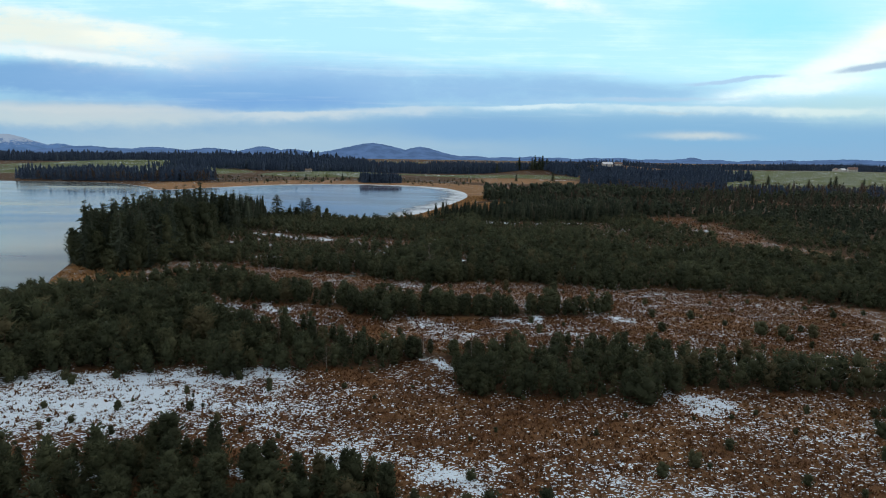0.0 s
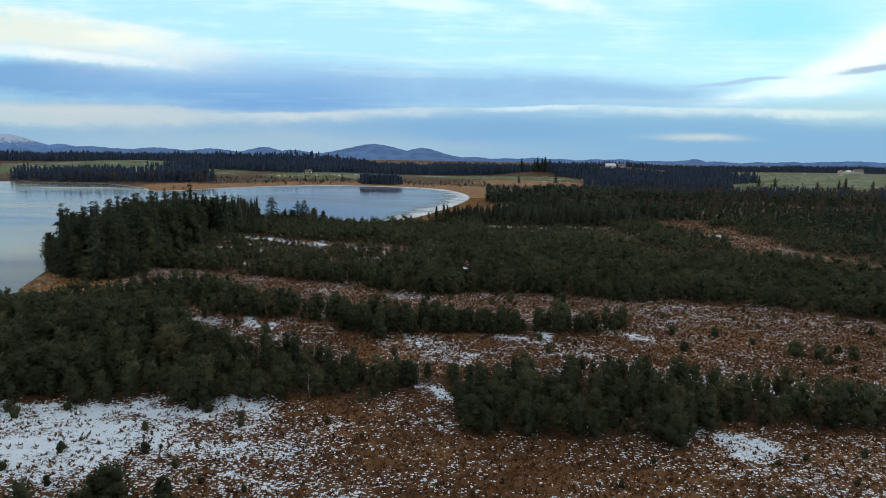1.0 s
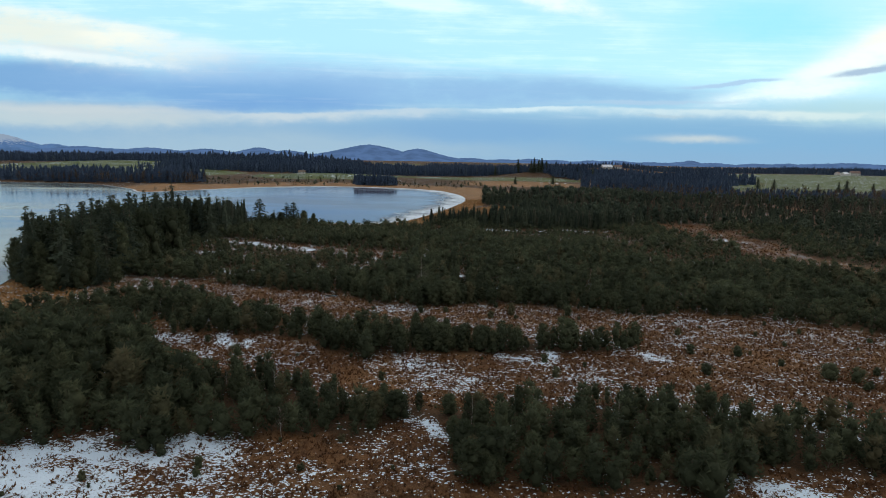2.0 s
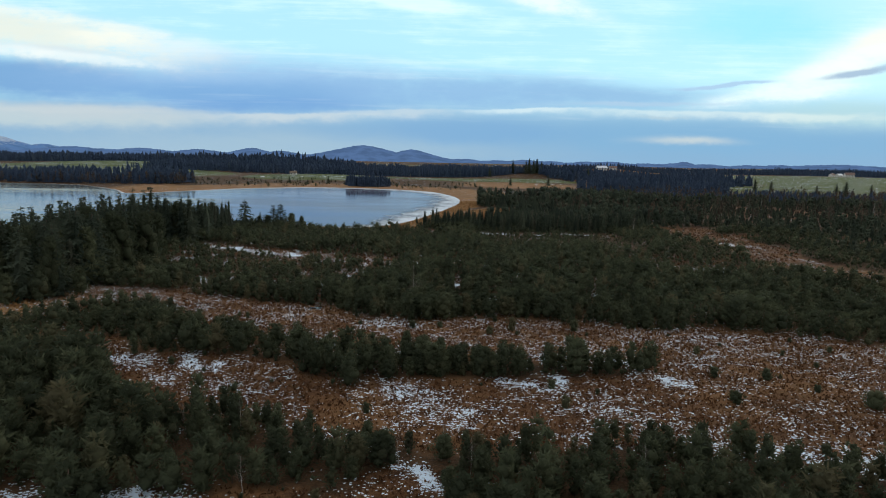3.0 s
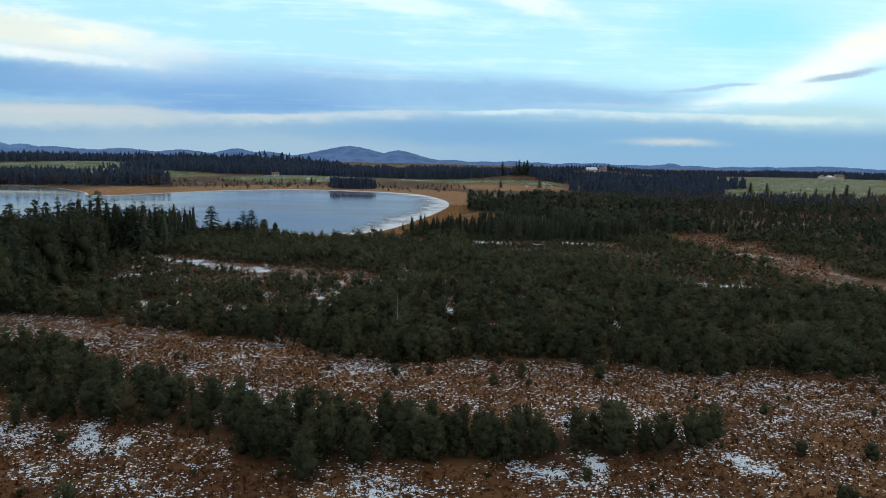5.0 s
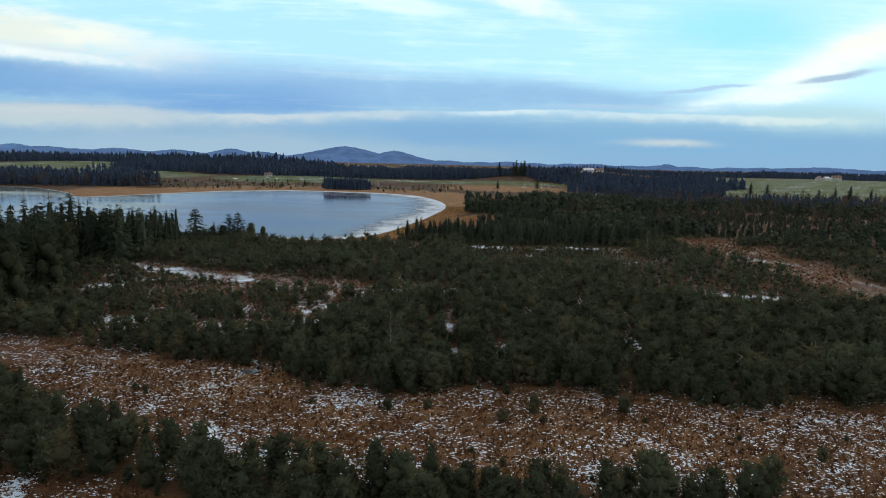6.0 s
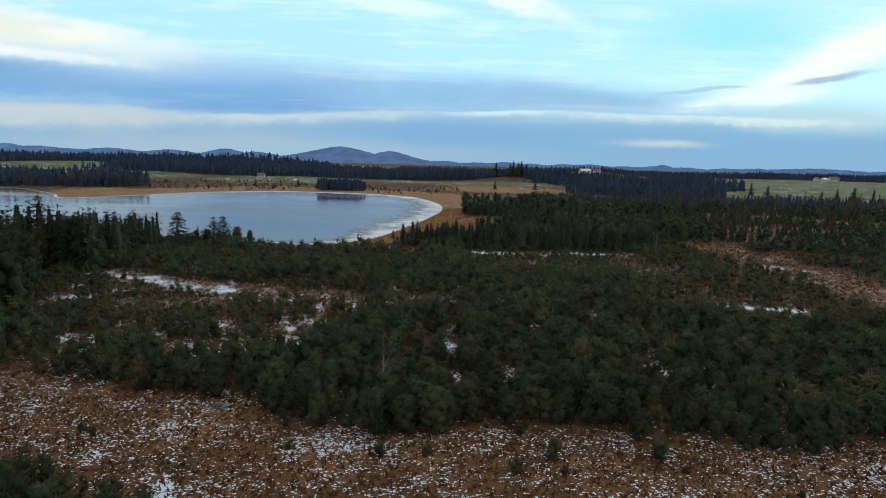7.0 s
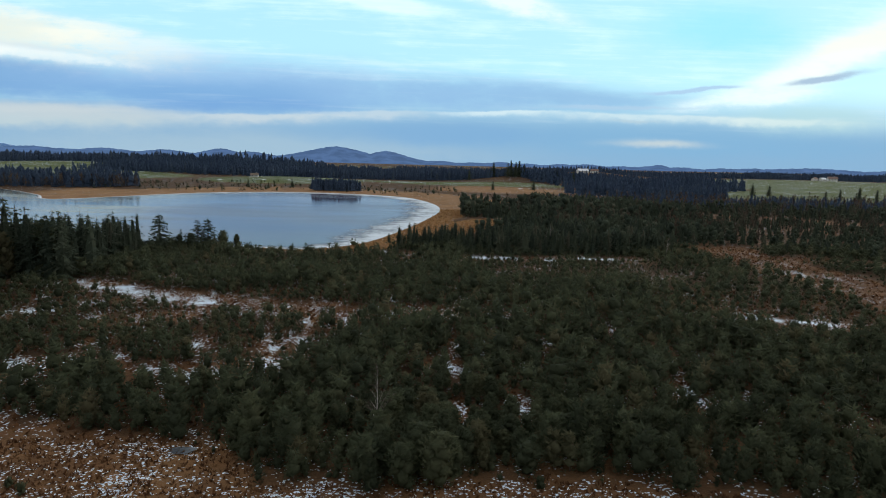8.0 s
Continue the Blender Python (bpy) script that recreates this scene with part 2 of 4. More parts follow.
# narrow openings in the stand by the lake: x0, y0, x1, y1, half width
CLEARINGS = [
    (-106, 261, -91, 262, 2.5), (-91, 262, -66, 251, 4.5), (-66, 249, -46, 241, 6), (-46, 239, -16, 234, 6.5), (-16, 234, 0, 234.5, 5), (-53, 229, -46, 228, 3),
    (-60, 190, -64, 200, 2.5), (-64, 199, -50, 200, 3.5), (-44, 195, -30, 196, 3.5), (-30, 195, -20, 200, 3), (8, 231, 26, 231.5, 3.2), (-2, 308, 84, 312, 4.0),
    (-36, 318, 4, 318, 4.0), (76, 233, 100, 224, 4), (60, 228, 66, 225, 2.2), (68, 247, 74, 244, 2.2),
]
FAR_CLEARINGS = [(188, 512, 240, 486, 24), (245, 490, 285, 460, 22), (270, 462, 330, 446, 20), (222, 428, 234, 414, 6), (150, 318, 190, 300, 8), (160, 372, 170, 365, 7)]
# snow left lying: x0, y0, x1, y1, half width, cover
FLIGHT_SNOW = [
    (-68, 87, -26, 90.5, 3.6, 0.9), (-75, 75, -42, 80, 11, 0.9), (-42, 80, -22, 78, 10, 0.7), (-20, 72, 4, 62, 6, 0.6), (-17, 66, -10, 65, 3, 0.85),
    (-2, 62, 5, 60, 2.4, 0.85), (14, 59, 34, 57, 5, 0.62), (34, 80, 60, 66, 11, 0.54), (36, 85, 41, 80, 3, 0.85), (56, 80, 74, 72, 8, 0.48), (-3, 98, 2, 95.5, 2.2, 0.95),
    (10.6, 87.5, 11.2, 84.5, 1.3, 0.95), (-42, 61, -36, 60, 1.6, 0.9), (-23, 63, -21, 61, 1.4, 0.85),
]
LAKE_SNOW = [
    (-51, 134, -47, 131, 2.4, 0.8), (-41, 134, -38, 128, 2.6, 0.8), (-35, 133, -34, 129, 1.4, 0.8), (-25, 130, -22, 127, 2.0, 0.76), (-44, 125, -24, 121, 2.4, 0.6),
    (-6, 122, 4, 112, 5.5, 0.68), (12.5, 125, 21, 124.5, 1.8, 0.88), (18, 121, 32, 110, 6, 0.58), (35, 106, 70, 96, 3.6, 0.72), (37, 131, 40, 126, 2.2, 0.85),
    (40, 152, 48, 144, 3.4, 0.56), (66, 150, 90, 136, 5.5, 0.52), (-13, 160, -4, 157, 3.4, 0.72),
]
STAND_SNOW = [
    (-26, 146, -14, 139, 3.0, 0.74), (-10, 138, 0, 137, 2.4, 0.8), (-48, 160, -36, 155, 4, 0.5), (-62, 172, -52, 168, 4, 0.5), (20, 137, 34, 136, 3, 0.66), (15, 141, 26, 137, 3, 0.6),
    (50, 154, 62, 150, 5, 0.58), (56, 146, 64, 138, 4, 0.56), (-106, 261, -91, 261, 1.8, 0.78), (-91, 261, -66, 250, 2.6, 0.84), (-66, 247, -48, 241, 3.4, 0.76),
    (-64, 199, -50, 200, 2.0, 0.85),
]
EDGE_SNOW = [(-44, 194, -30, 195, 2.2, 0.85), (-30, 196, -20, 200, 1.6, 0.8), (22, 311, 82, 312, 1.9, 0.97), (76, 233, 98, 225, 1.8, 0.9), (128, 289, 140, 283, 2, 0.9), (10, 231, 26, 231, 1.6, 0.7)]
SNOW = FLIGHT_SNOW + LAKE_SNOW + STAND_SNOW + EDGE_SNOW
SPECKS = np.random.default_rng(5)
OPEN_SNOW = [tuple(v) for v in SPECKS.uniform((-100, 178, 0.25), (125, 300, 0.75), (190, 3))] + [
    (42, 219, 1.3), (42, 182, 1.5), (15.6, 180, 1.5), (7, 199, 1.7), (48, 179, 1.4), (63, 173, 1.6), (31, 177, 0.9), (43, 187, 1.2), (44.5, 182, 0.9), (7, 180, 0.9),
    (17, 212, 1.6), (13, 205, 1.0), (25, 211, 0.9), (21, 226, 1.4), (-39, 208, 1.6), (-26, 208, 1.6), (-82, 232, 2.2), (-66, 224, 1.6), (-8, 233, 1.6), (61, 179, 0.8),
    (-21, 213, 1.8), (-21, 225, 1.4), (-14, 224, 1.6), (-69, 271, 1.8), (-55, 282, 1.6), (115, 229, 2.0), (-74, 240, 1.5), (-88, 246, 1.6),
]


def inside_outline(x, y, outline):
    """Metres within a closed outline, negative outside."""
    return -shore_distance(x, y, np.array(outline, float))


def openness(x, y):
    u, v = x + 1.3 * wave(x, y, 5, 1) + 0.7 * wave(x, y, 1.9, 3), y + 1.2 * wave(x, y, 4, 2) + 0.7 * wave(x, y, 1.7, 5)
    out = np.zeros(np.shape(x))
    for outline in OUTLINES:
        out = np.maximum(out, smooth(inside_outline(u, v, outline), -0.6, 1.0))
    for x0, y0, x1, y1, half in CLEARINGS + FAR_CLEARINGS:
        out = np.maximum(out, smooth(half + 1.2 - to_segment(u, v, x0, y0, x1, y1), 0, 1.8))
    for a, b, r in OPEN_SNOW:
        out = np.maximum(out, smooth(r + 1.0 - np.hypot(u - a, (v - b) / 3.0), 0, 1.2))
    return out


def snow_cover(x, y):
    far = 1 + 0.5 * smooth(y, 188, 200)
    u, v = x + 2.6 * far * wave(x, y, 5, 3), y + 2.0 * far * wave(x, y, 4, 4)
    near = (y < 330) & (np.abs(x) < 260)
    out = np.where(near, (0.19 + 0.06 * smooth(y, 132, 145)) * (1 - 0.6 * smooth(x, 95, 110)) + 0.13 * wave(x, y, 9, 5) + 0.08 * wave(x, y, 3.3, 1), 0.05 + 0.1 * wave(x, y, 40, 6))
    for x0, y0, x1, y1, half, cover in SNOW:
        out = np.maximum(out, (0.95 * cover ** 1.6 + 0.10 * wave(x, y, 2.6, 6)) * smooth(half * 1.9 - to_segment(u, v, x0, y0, x1, y1), 0, half * 1.7))
    for a, b, r in OPEN_SNOW:
        out = np.maximum(out, 0.72 * smooth(r + 0.8 - np.hypot(u - a, (v - b) / 1.6), 0, 1.2))
    return out


# hills: x, y, reach across, reach along, height
HILLS = [
    (-165, 880, 110, 75, 7), (-560, 960, 260, 120, 7), (-900, 1500, 700, 260, 11), (-330, 1190, 150, 130, 17), (-640, 1230, 190, 130, 12), (0, 1200, 260, 200, 6),
    (70, 900, 170, 90, 3), (175, 1005, 75, 60, 12), (950, 1350, 420, 330, 8), (800, 1000, 300, 180, 5), (440, 1560, 110, 90, 13), (600, 2100, 900, 350, 6), (-200, 2600, 1400, 500, 8), (1600, 2400, 700, 500, 12),
]



def height(x, y, shore=None):
    z = 0.22 + 0.10 * wave(x, y, 14, 7) + 0.07 * wave(x, y, 3.1, 8)
    for a, b, ra, rb, h in HILLS:
        z = z + h * np.exp(-((x - a) / ra) ** 2 - ((y - b) / rb) ** 2)
    shore = shore_distance(x, y) if shore is None else shore
    k = smooth(shore, 2, 22)
    z = z * k - 0.15 * (1 - k)
    return np.where(shore < -10, -0.6, z)

# ---- materials ----
def leaf_material(name, dark, light, dry=(0.10, 0.06, 0.025), sheer=0.4):
    m, tree, shader, where = material(name)
    info = tree.nodes.new("ShaderNodeObjectInfo")
    tint = (Val(tree, info.outputs["Random"]) + attribute(tree, "tint")).op("FRACT")
    island = tree.nodes.new("ShaderNodeNewGeometry")
    spray = Val(tree, island.outputs["Random Per Island"])
    grain = noisy(tree, where, 2.3, 4.0, 0.65)
    colour = mix(tree, dark, light, (tint * 0.6 + spray * 0.2 + grain * 0.4).step(0.25, 1.0))
    colour = mix(tree, colour, dry, tint.step(0.86, 1.0) * 0.5 + spray.step(0.9, 1.0) * 0.15)
    plug(tree, colour, shader.inputs["Base Color"])
    bump(tree, shader, noisy(tree, where, 6.0, 3.0, 0.65), 0.8, 0.2)
    shader.inputs["Roughness"].default_value = 0.8
    shader.inputs["Specular IOR Level"].default_value = 0.12
    glow = tree.nodes.new("ShaderNodeBsdfTranslucent")
    plug(tree, colour, glow.inputs["Color"])
    both = tree.nodes.new("ShaderNodeMixShader")
    both.inputs[0].default_value = sheer
    tree.links.new(shader.outputs[0], both.inputs[1])
    tree.links.new(glow.outputs[0], both.inputs[2])
    tree.links.new(both.outputs[0], tree.nodes["Material Output"].inputs["Surface"])
    return m


def bark_material(name, dark, light, scale=6.0, bands=False):
    m, tree, shader, where = material(name)
    grain = noisy(tree, where, scale, 4.0, 0.6, (1, 1, 3.0 if bands else 0.35))
    blotch = noisy(tree, where, scale * 0.3, 2.0)
    plug(tree, mix(tree, dark, light, (grain * 0.7 + blotch * 0.4).step(0.4, 0.68)), shader.inputs["Base Color"])
    shader.inputs["Roughness"].default_value = 0.85
    bump(tree, shader, grain, 0.5, 0.02)
    return m


PINE = leaf_material("pine_needles", (0.050, 0.060, 0.035), (0.100, 0.113, 0.062), (0.14, 0.10, 0.055))
RED_TWIG = leaf_material("red_twigs", (0.10, 0.042, 0.026), (0.19, 0.085, 0.05), (0.14, 0.08, 0.05))
SPRUCE = leaf_material("spruce_needles", (0.050, 0.066, 0.048), (0.092, 0.112, 0.076), (0.09, 0.08, 0.06))
# needles of the far woods, with distance haze mixed in as blue
HAZED_SPRUCE = leaf_material("hazed_spruce_needles", (0.042, 0.066, 0.112), (0.070, 0.104, 0.160), (0.08, 0.10, 0.11), 0.3)
WOODLAND = leaf_material("woodland_needles", (0.042, 0.056, 0.040), (0.086, 0.104, 0.066), (0.13, 0.11, 0.08))
HEATHER = leaf_material("heather_sprigs", (0.070, 0.033, 0.016), (0.165, 0.076, 0.032), (0.26, 0.16, 0.07))
REED = leaf_material("dry_reed_blades", (0.30, 0.165, 0.072), (0.46, 0.27, 0.125), (0.40, 0.28, 0.15))
TWIG = leaf_material("bare_twigs", (0.055, 0.042, 0.032), (0.13, 0.10, 0.075), (0.10, 0.05, 0.03))
BARK = bark_material("pine_bark", (0.05, 0.035, 0.025), (0.15, 0.10, 0.07))
BIRCH = bark_material("birch_bark", (0.16, 0.14, 0.12), (0.46, 0.44, 0.40), 9.0, True)

# the ground: heath, reed, meadow and snow, mixed by the cover laid down with the sheet
GROUND, gt, gs, gp = material("bog_ground")
fleck = noisy(gt, gp, 3.4, 2.0, 0.6, (0.8, 1.25, 1.0))
clod = noisy(gt, gp, 0.55, 3.0, 0.55)
broad = noisy(gt, gp, 0.06, 4.0, 0.55)
fine = noisy(gt, gp, 7.0, 3.0, 0.6)
heath = mix(gt, (0.050, 0.024, 0.011), (0.155, 0.070, 0.028), (clod * 0.6 + fine * 0.5).step(0.35, 0.75))
heath = mix(gt, heath, (0.22, 0.112, 0.046), broad.step(0.46, 0.66) * 0.6)
heath = mix(gt, heath, (0.29, 0.172, 0.078), fine.step(0.55, 0.69) * 0.48)
heath = mix(gt, heath, (0.05, 0.045, 0.018), clod.step(0.60, 0.72) * 0.5)
reedy = mix(gt, (0.19, 0.100, 0.042), (0.33, 0.180, 0.080), (broad * 0.5 + fleck * 0.5).step(0.35, 0.65))
grass = mix(gt, (0.052, 0.074, 0.020), (0.120, 0.135, 0.040), (broad * 0.6 + clod * 0.4).step(0.35, 0.65))
litter = mix(gt, (0.026, 0.020, 0.010), (0.080, 0.042, 0.020), fleck.step(0.35, 0.7))
cover = mix(gt, heath, litter, attribute(gt, "wood"))
cover = mix(gt, cover, reedy, attribute(gt, "reed"))
cover = mix(gt, cover, grass, (attribute(gt, "meadow") + (broad - 0.5) * 0.8).step(0.35, 0.65))
level = fleck * 0.60 + clod * 0.10 + fine * 0.30
patchy = noisy(gt, gp, 0.22, 3.0, 0.6, (0.8, 1.3, 1.0))
lying = attribute(gt, "snow") + (clod - 0.5) * 0.4 + (patchy - 0.5) * 1.0
swirl = gt.nodes.new("ShaderNodeTexNoise")
swirl.inputs["Scale"].default_value = 3.2
shifted = gt.nodes.new("ShaderNodeVectorMath")
shifted.operation = "MULTIPLY_ADD"
gt.links.new(gp.sock, swirl.inputs["Vector"])
gt.links.new(swirl.outputs["Color"], shifted.inputs[0])
shifted.inputs[1].default_value = (0.6, 0.45, 0.0)
gt.links.new(gp.sock, shifted.inputs[2])
squeeze = gt.nodes.new("ShaderNodeMapping")
squeeze.inputs["Scale"].default_value = (0.75, 1.15, 0.0)
gt.links.new(shifted.outputs[0], squeeze.inputs["Vector"])
tussock = gt.nodes.new("ShaderNodeTexVoronoi")
tussock.inputs["Scale"].default_value = 3.6
gt.links.new(squeeze.outputs[0], tussock.inputs["Vector"])
lot = gt.nodes.new("ShaderNodeSeparateColor")
gt.links.new(tussock.outputs["Color"], lot.inputs[0])
between = (lying * 1.15 - Val(gt, lot.outputs[0])).step(-0.03, 0.05) * (lying * 0.35 + 0.42 - Val(gt, tussock.outputs["Distance"])).step(0.0, 0.10)
white = between.op("MAXIMUM", (lying + (fleck - 0.5) * 1.3 - 0.64).step(0.0, 0.10))
drift = noisy(gt, gp, 0.11, 3.0, 0.6, (0.5, 1.0, 1.0))
white = white.op("MAXIMUM", attribute(gt, "meadow").step(0.5, 0.7) * drift.step(0.71, 0.74))
cover = mix(gt, cover, (0.71, 0.82, 0.92), white)
plug(gt, cover, gs.inputs["Base Color"])
plug(gt, white * -0.25 + 0.92, gs.inputs["Roughness"])
gs.inputs["Specular IOR Level"].default_value = 0.2
bump(gt, gs, level, 0.9, 0.35)

WATER, lt, ls, lp = material("lake_ice")
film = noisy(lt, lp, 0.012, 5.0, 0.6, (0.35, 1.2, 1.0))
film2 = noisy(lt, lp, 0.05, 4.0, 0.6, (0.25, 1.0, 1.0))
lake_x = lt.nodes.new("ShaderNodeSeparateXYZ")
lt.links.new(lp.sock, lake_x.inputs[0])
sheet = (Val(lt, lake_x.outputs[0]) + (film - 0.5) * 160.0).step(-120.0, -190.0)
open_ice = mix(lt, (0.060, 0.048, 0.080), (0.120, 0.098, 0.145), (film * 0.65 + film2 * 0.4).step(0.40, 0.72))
# frosted western ice, its colour lightened to carry the bright cloud's reflection
frosted_gleam = mix(lt, (0.12, 0.135, 0.125), (0.30, 0.325, 0.27), (film * 0.5 + film2 * 0.5).step(0.42, 0.62))
plug(lt, mix(lt, open_ice, frosted_gleam, sheet * 0.85), ls.inputs["Base Color"])
plug(lt, sheet * 0.22 + 0.15, ls.inputs["Specular IOR Level"])
plug(lt, (film * 0.7 + film2 * 0.4).step(0.40, 0.75) * 0.14 + 0.09, ls.inputs["Roughness"])
ls.inputs["IOR"].default_value = 1.31
ls.inputs["Specular Tint"].default_value = (0.95, 0.90, 1.0, 1)
bump(lt, ls, noisy(lt, lp, 0.5, 3.0, 0.5, (0.3, 1, 1)), 0.06, 0.06)

RIM, it_, is_, ip = material("white_shore_ice")
across = attribute(it_, "across")
crack = noisy(it_, ip, 0.10, 5.0, 0.65, (0.8, 0.5, 1.0))
grainy = noisy(it_, ip, 0.5, 4.0, 0.6)
band = noisy(it_, ip, 0.13, 4.0, 0.6, (0.45, 2.0, 1.0))
plug(it_, mix(it_, (0.24, 0.27, 0.32), (0.72, 0.77, 0.82), (crack * 0.5 + grainy * 0.35 + band * 0.3 - across * 0.36).step(0.32, 0.68)), is_.inputs["Base Color"])
is_.inputs["Roughness"].default_value = 0.55
bump(it_, is_, grainy, 0.4, 0.1)
plug(it_, (crack * 0.7 + grainy * 0.3 + band * 0.5 - across * 0.95).step(0.16, 0.66), is_.inputs["Alpha"])


def plain(name, colour, rough=0.8, vary=0.25, scale=3.0):
    m, tree, shader, where = material(name)
    n = noisy(tree, where, scale, 4.0)
    plug(tree, mix(tree, tuple(c * (1 - vary) for c in colour), tuple(min(1, c * (1 + vary)) for c in colour), n.step(0.3, 0.7)), shader.inputs["Base Color"])
    shader.inputs["Roughness"].default_value = rough
    return m


WALL = plain("pale_plaster", (0.62, 0.60, 0.56))
ROOF = plain("weathered_roof", (0.20, 0.13, 0.11))
SNOWY = plain("snowy_roof", (0.72, 0.74, 0.78), 0.8, 0.1)
TIMBER = plain("grey_timber", (0.16, 0.12, 0.09))
GLASS = plain("window_glass", (0.03, 0.04, 0.05), 0.1)
PUDDLE = plain("frozen_puddle", (0.10, 0.11, 0.12), 0.22, 0.3, 1.0)


# ---- mesh building ----
def mesh_of(name, verts, faces, mats, slots=None, values=None, rounded=False):
    me = bpy.data.meshes.new(name)
    verts, faces = np.asarray(verts, np.float32), np.asarray(faces, np.int32)
    n = faces.shape[1]
    me.vertices.add(len(verts))
    me.vertices.foreach_set("co", verts.ravel())
    me.loops.add(faces.size)
    me.loops.foreach_set("vertex_index", faces.ravel())
    me.polygons.add(len(faces))
    me.polygons.foreach_set("loop_start", np.arange(0, faces.size, n, dtype=np.int32))
    for m in mats:
        me.materials.append(m)
    if slots is not None:
        me.polygons.foreach_set("material_index", np.asarray(slots, np.int32))
    for key, value in (values or {}).items():
        layer = me.attributes.new(key, "FLOAT", "POINT")
        layer.data.foreach_set("value", np.asarray(value, np.float32).ravel())
    me.polygons.foreach_set("use_smooth", np.full(len(faces), rounded))
    me.update(calc_edges=True)
    me.validate()
    return me


def shaded_smooth(me):
    me.polygons.foreach_set("use_smooth", np.ones(len(me.polygons), bool))
    return me


def part(name, me, parent, label=""):
    ob = new(name, me)
    ob.parent = parent
    return tagged(ob, label)


class Build:
    """Triangles gathered for one mesh, each with a material slot."""

    def __init__(self):
        self.v, self.f, self.s = [], [], []

    def tri(self, a, b, c, slot=0):
        n = len(self.v)
        self.v += [tuple(a), tuple(b), tuple(c)]
        self.f.append((n, n + 1, n + 2))
        self.s.append(slot)

    def tube(self, points, radii, sides, slot=0):
        start = len(self.v)
        for p, r in zip(points, radii):
            for i in range(sides):
                w = 2 * math.pi * i / sides
                self.v.append((p[0] + r * math.cos(w), p[1] + r * math.sin(w), p[2]))
        for k in range(len(points) - 1):
            for i in range(sides):
                a, b = start + k * sides + i, start + k * sides + (i + 1) % sides
                self.f += [(a, b, b + sides), (a, b + sides, a + sides)]
                self.s += [slot, slot]

    def arrays(self):
        return np.array(self.v, float), np.array(self.f, int), np.array(self.s, int)


def unit(rng):
    v = rng.normal(size=3)
    return v / np.linalg.norm(v)


def core(b, rng, low, high, wide, rings, sides, shape, lean=(0, 0)):
    """The dark inner mass of a crown: rings of uneven radius."""
    made = []
    for z in np.linspace(low, high, rings):
        r = wide * shape(z)
        made.append([(lean[0] * z + r * rng.uniform(0.7, 1.1) * math.cos(w), lean[1] * z + r * rng.uniform(0.7, 1.1) * math.sin(w), z + rng.uniform(-0.03, 0.03))
                     for w in np.linspace(0, 6.283, sides, endpoint=False) + rng.uniform(0, 1)])
    for a, c in zip(made, made[1:]):
        for k in range(sides):
            n = (k + 1) % sides
            b.tri(a[k], a[n], c[n], 1)
            b.tri(a[k], c[n], c[k], 1)


ICO = (1 + math.sqrt(5)) / 2
BALL = np.array([(-1, ICO, 0), (1, ICO, 0), (-1, -ICO, 0), (1, -ICO, 0), (0, -1, ICO), (0, 1, ICO), (0, -1, -ICO), (0, 1, -ICO), (ICO, 0, -1), (ICO, 0, 1), (-ICO, 0, -1), (-ICO, 0, 1)])
BALL /= np.linalg.norm(BALL[0])
BALL_FACES = [(0, 11, 5), (0, 5, 1), (0, 1, 7), (0, 7, 10), (0, 10, 11), (1, 5, 9), (5, 11, 4), (11, 10, 2), (10, 7, 6), (7, 1, 8),
              (3, 9, 4), (3, 4, 2), (3, 2, 6), (3, 6, 8), (3, 8, 9), (4, 9, 5), (2, 4, 11), (6, 2, 10), (8, 6, 7), (9, 8, 1)]


def clump(b, rng, centre, reach, tall):
    """An uneven bough of needles."""
    spin, start = rng.uniform(0, 6.283), len(b.v)
    c, s_ = math.cos(spin), math.sin(spin)
    for p in BALL:
        k = reach * rng.uniform(0.72, 1.22)
        b.v.append((centre[0] + (p[0] * c - p[1] * s_) * k, centre[1] + (p[0] * s_ + p[1] * c) * k, centre[2] + p[2] * k * tall))
    b.f += [(start + i, start + j, start + k) for i, j, k in BALL_FACES]
    b.s += [1] * len(BALL_FACES)


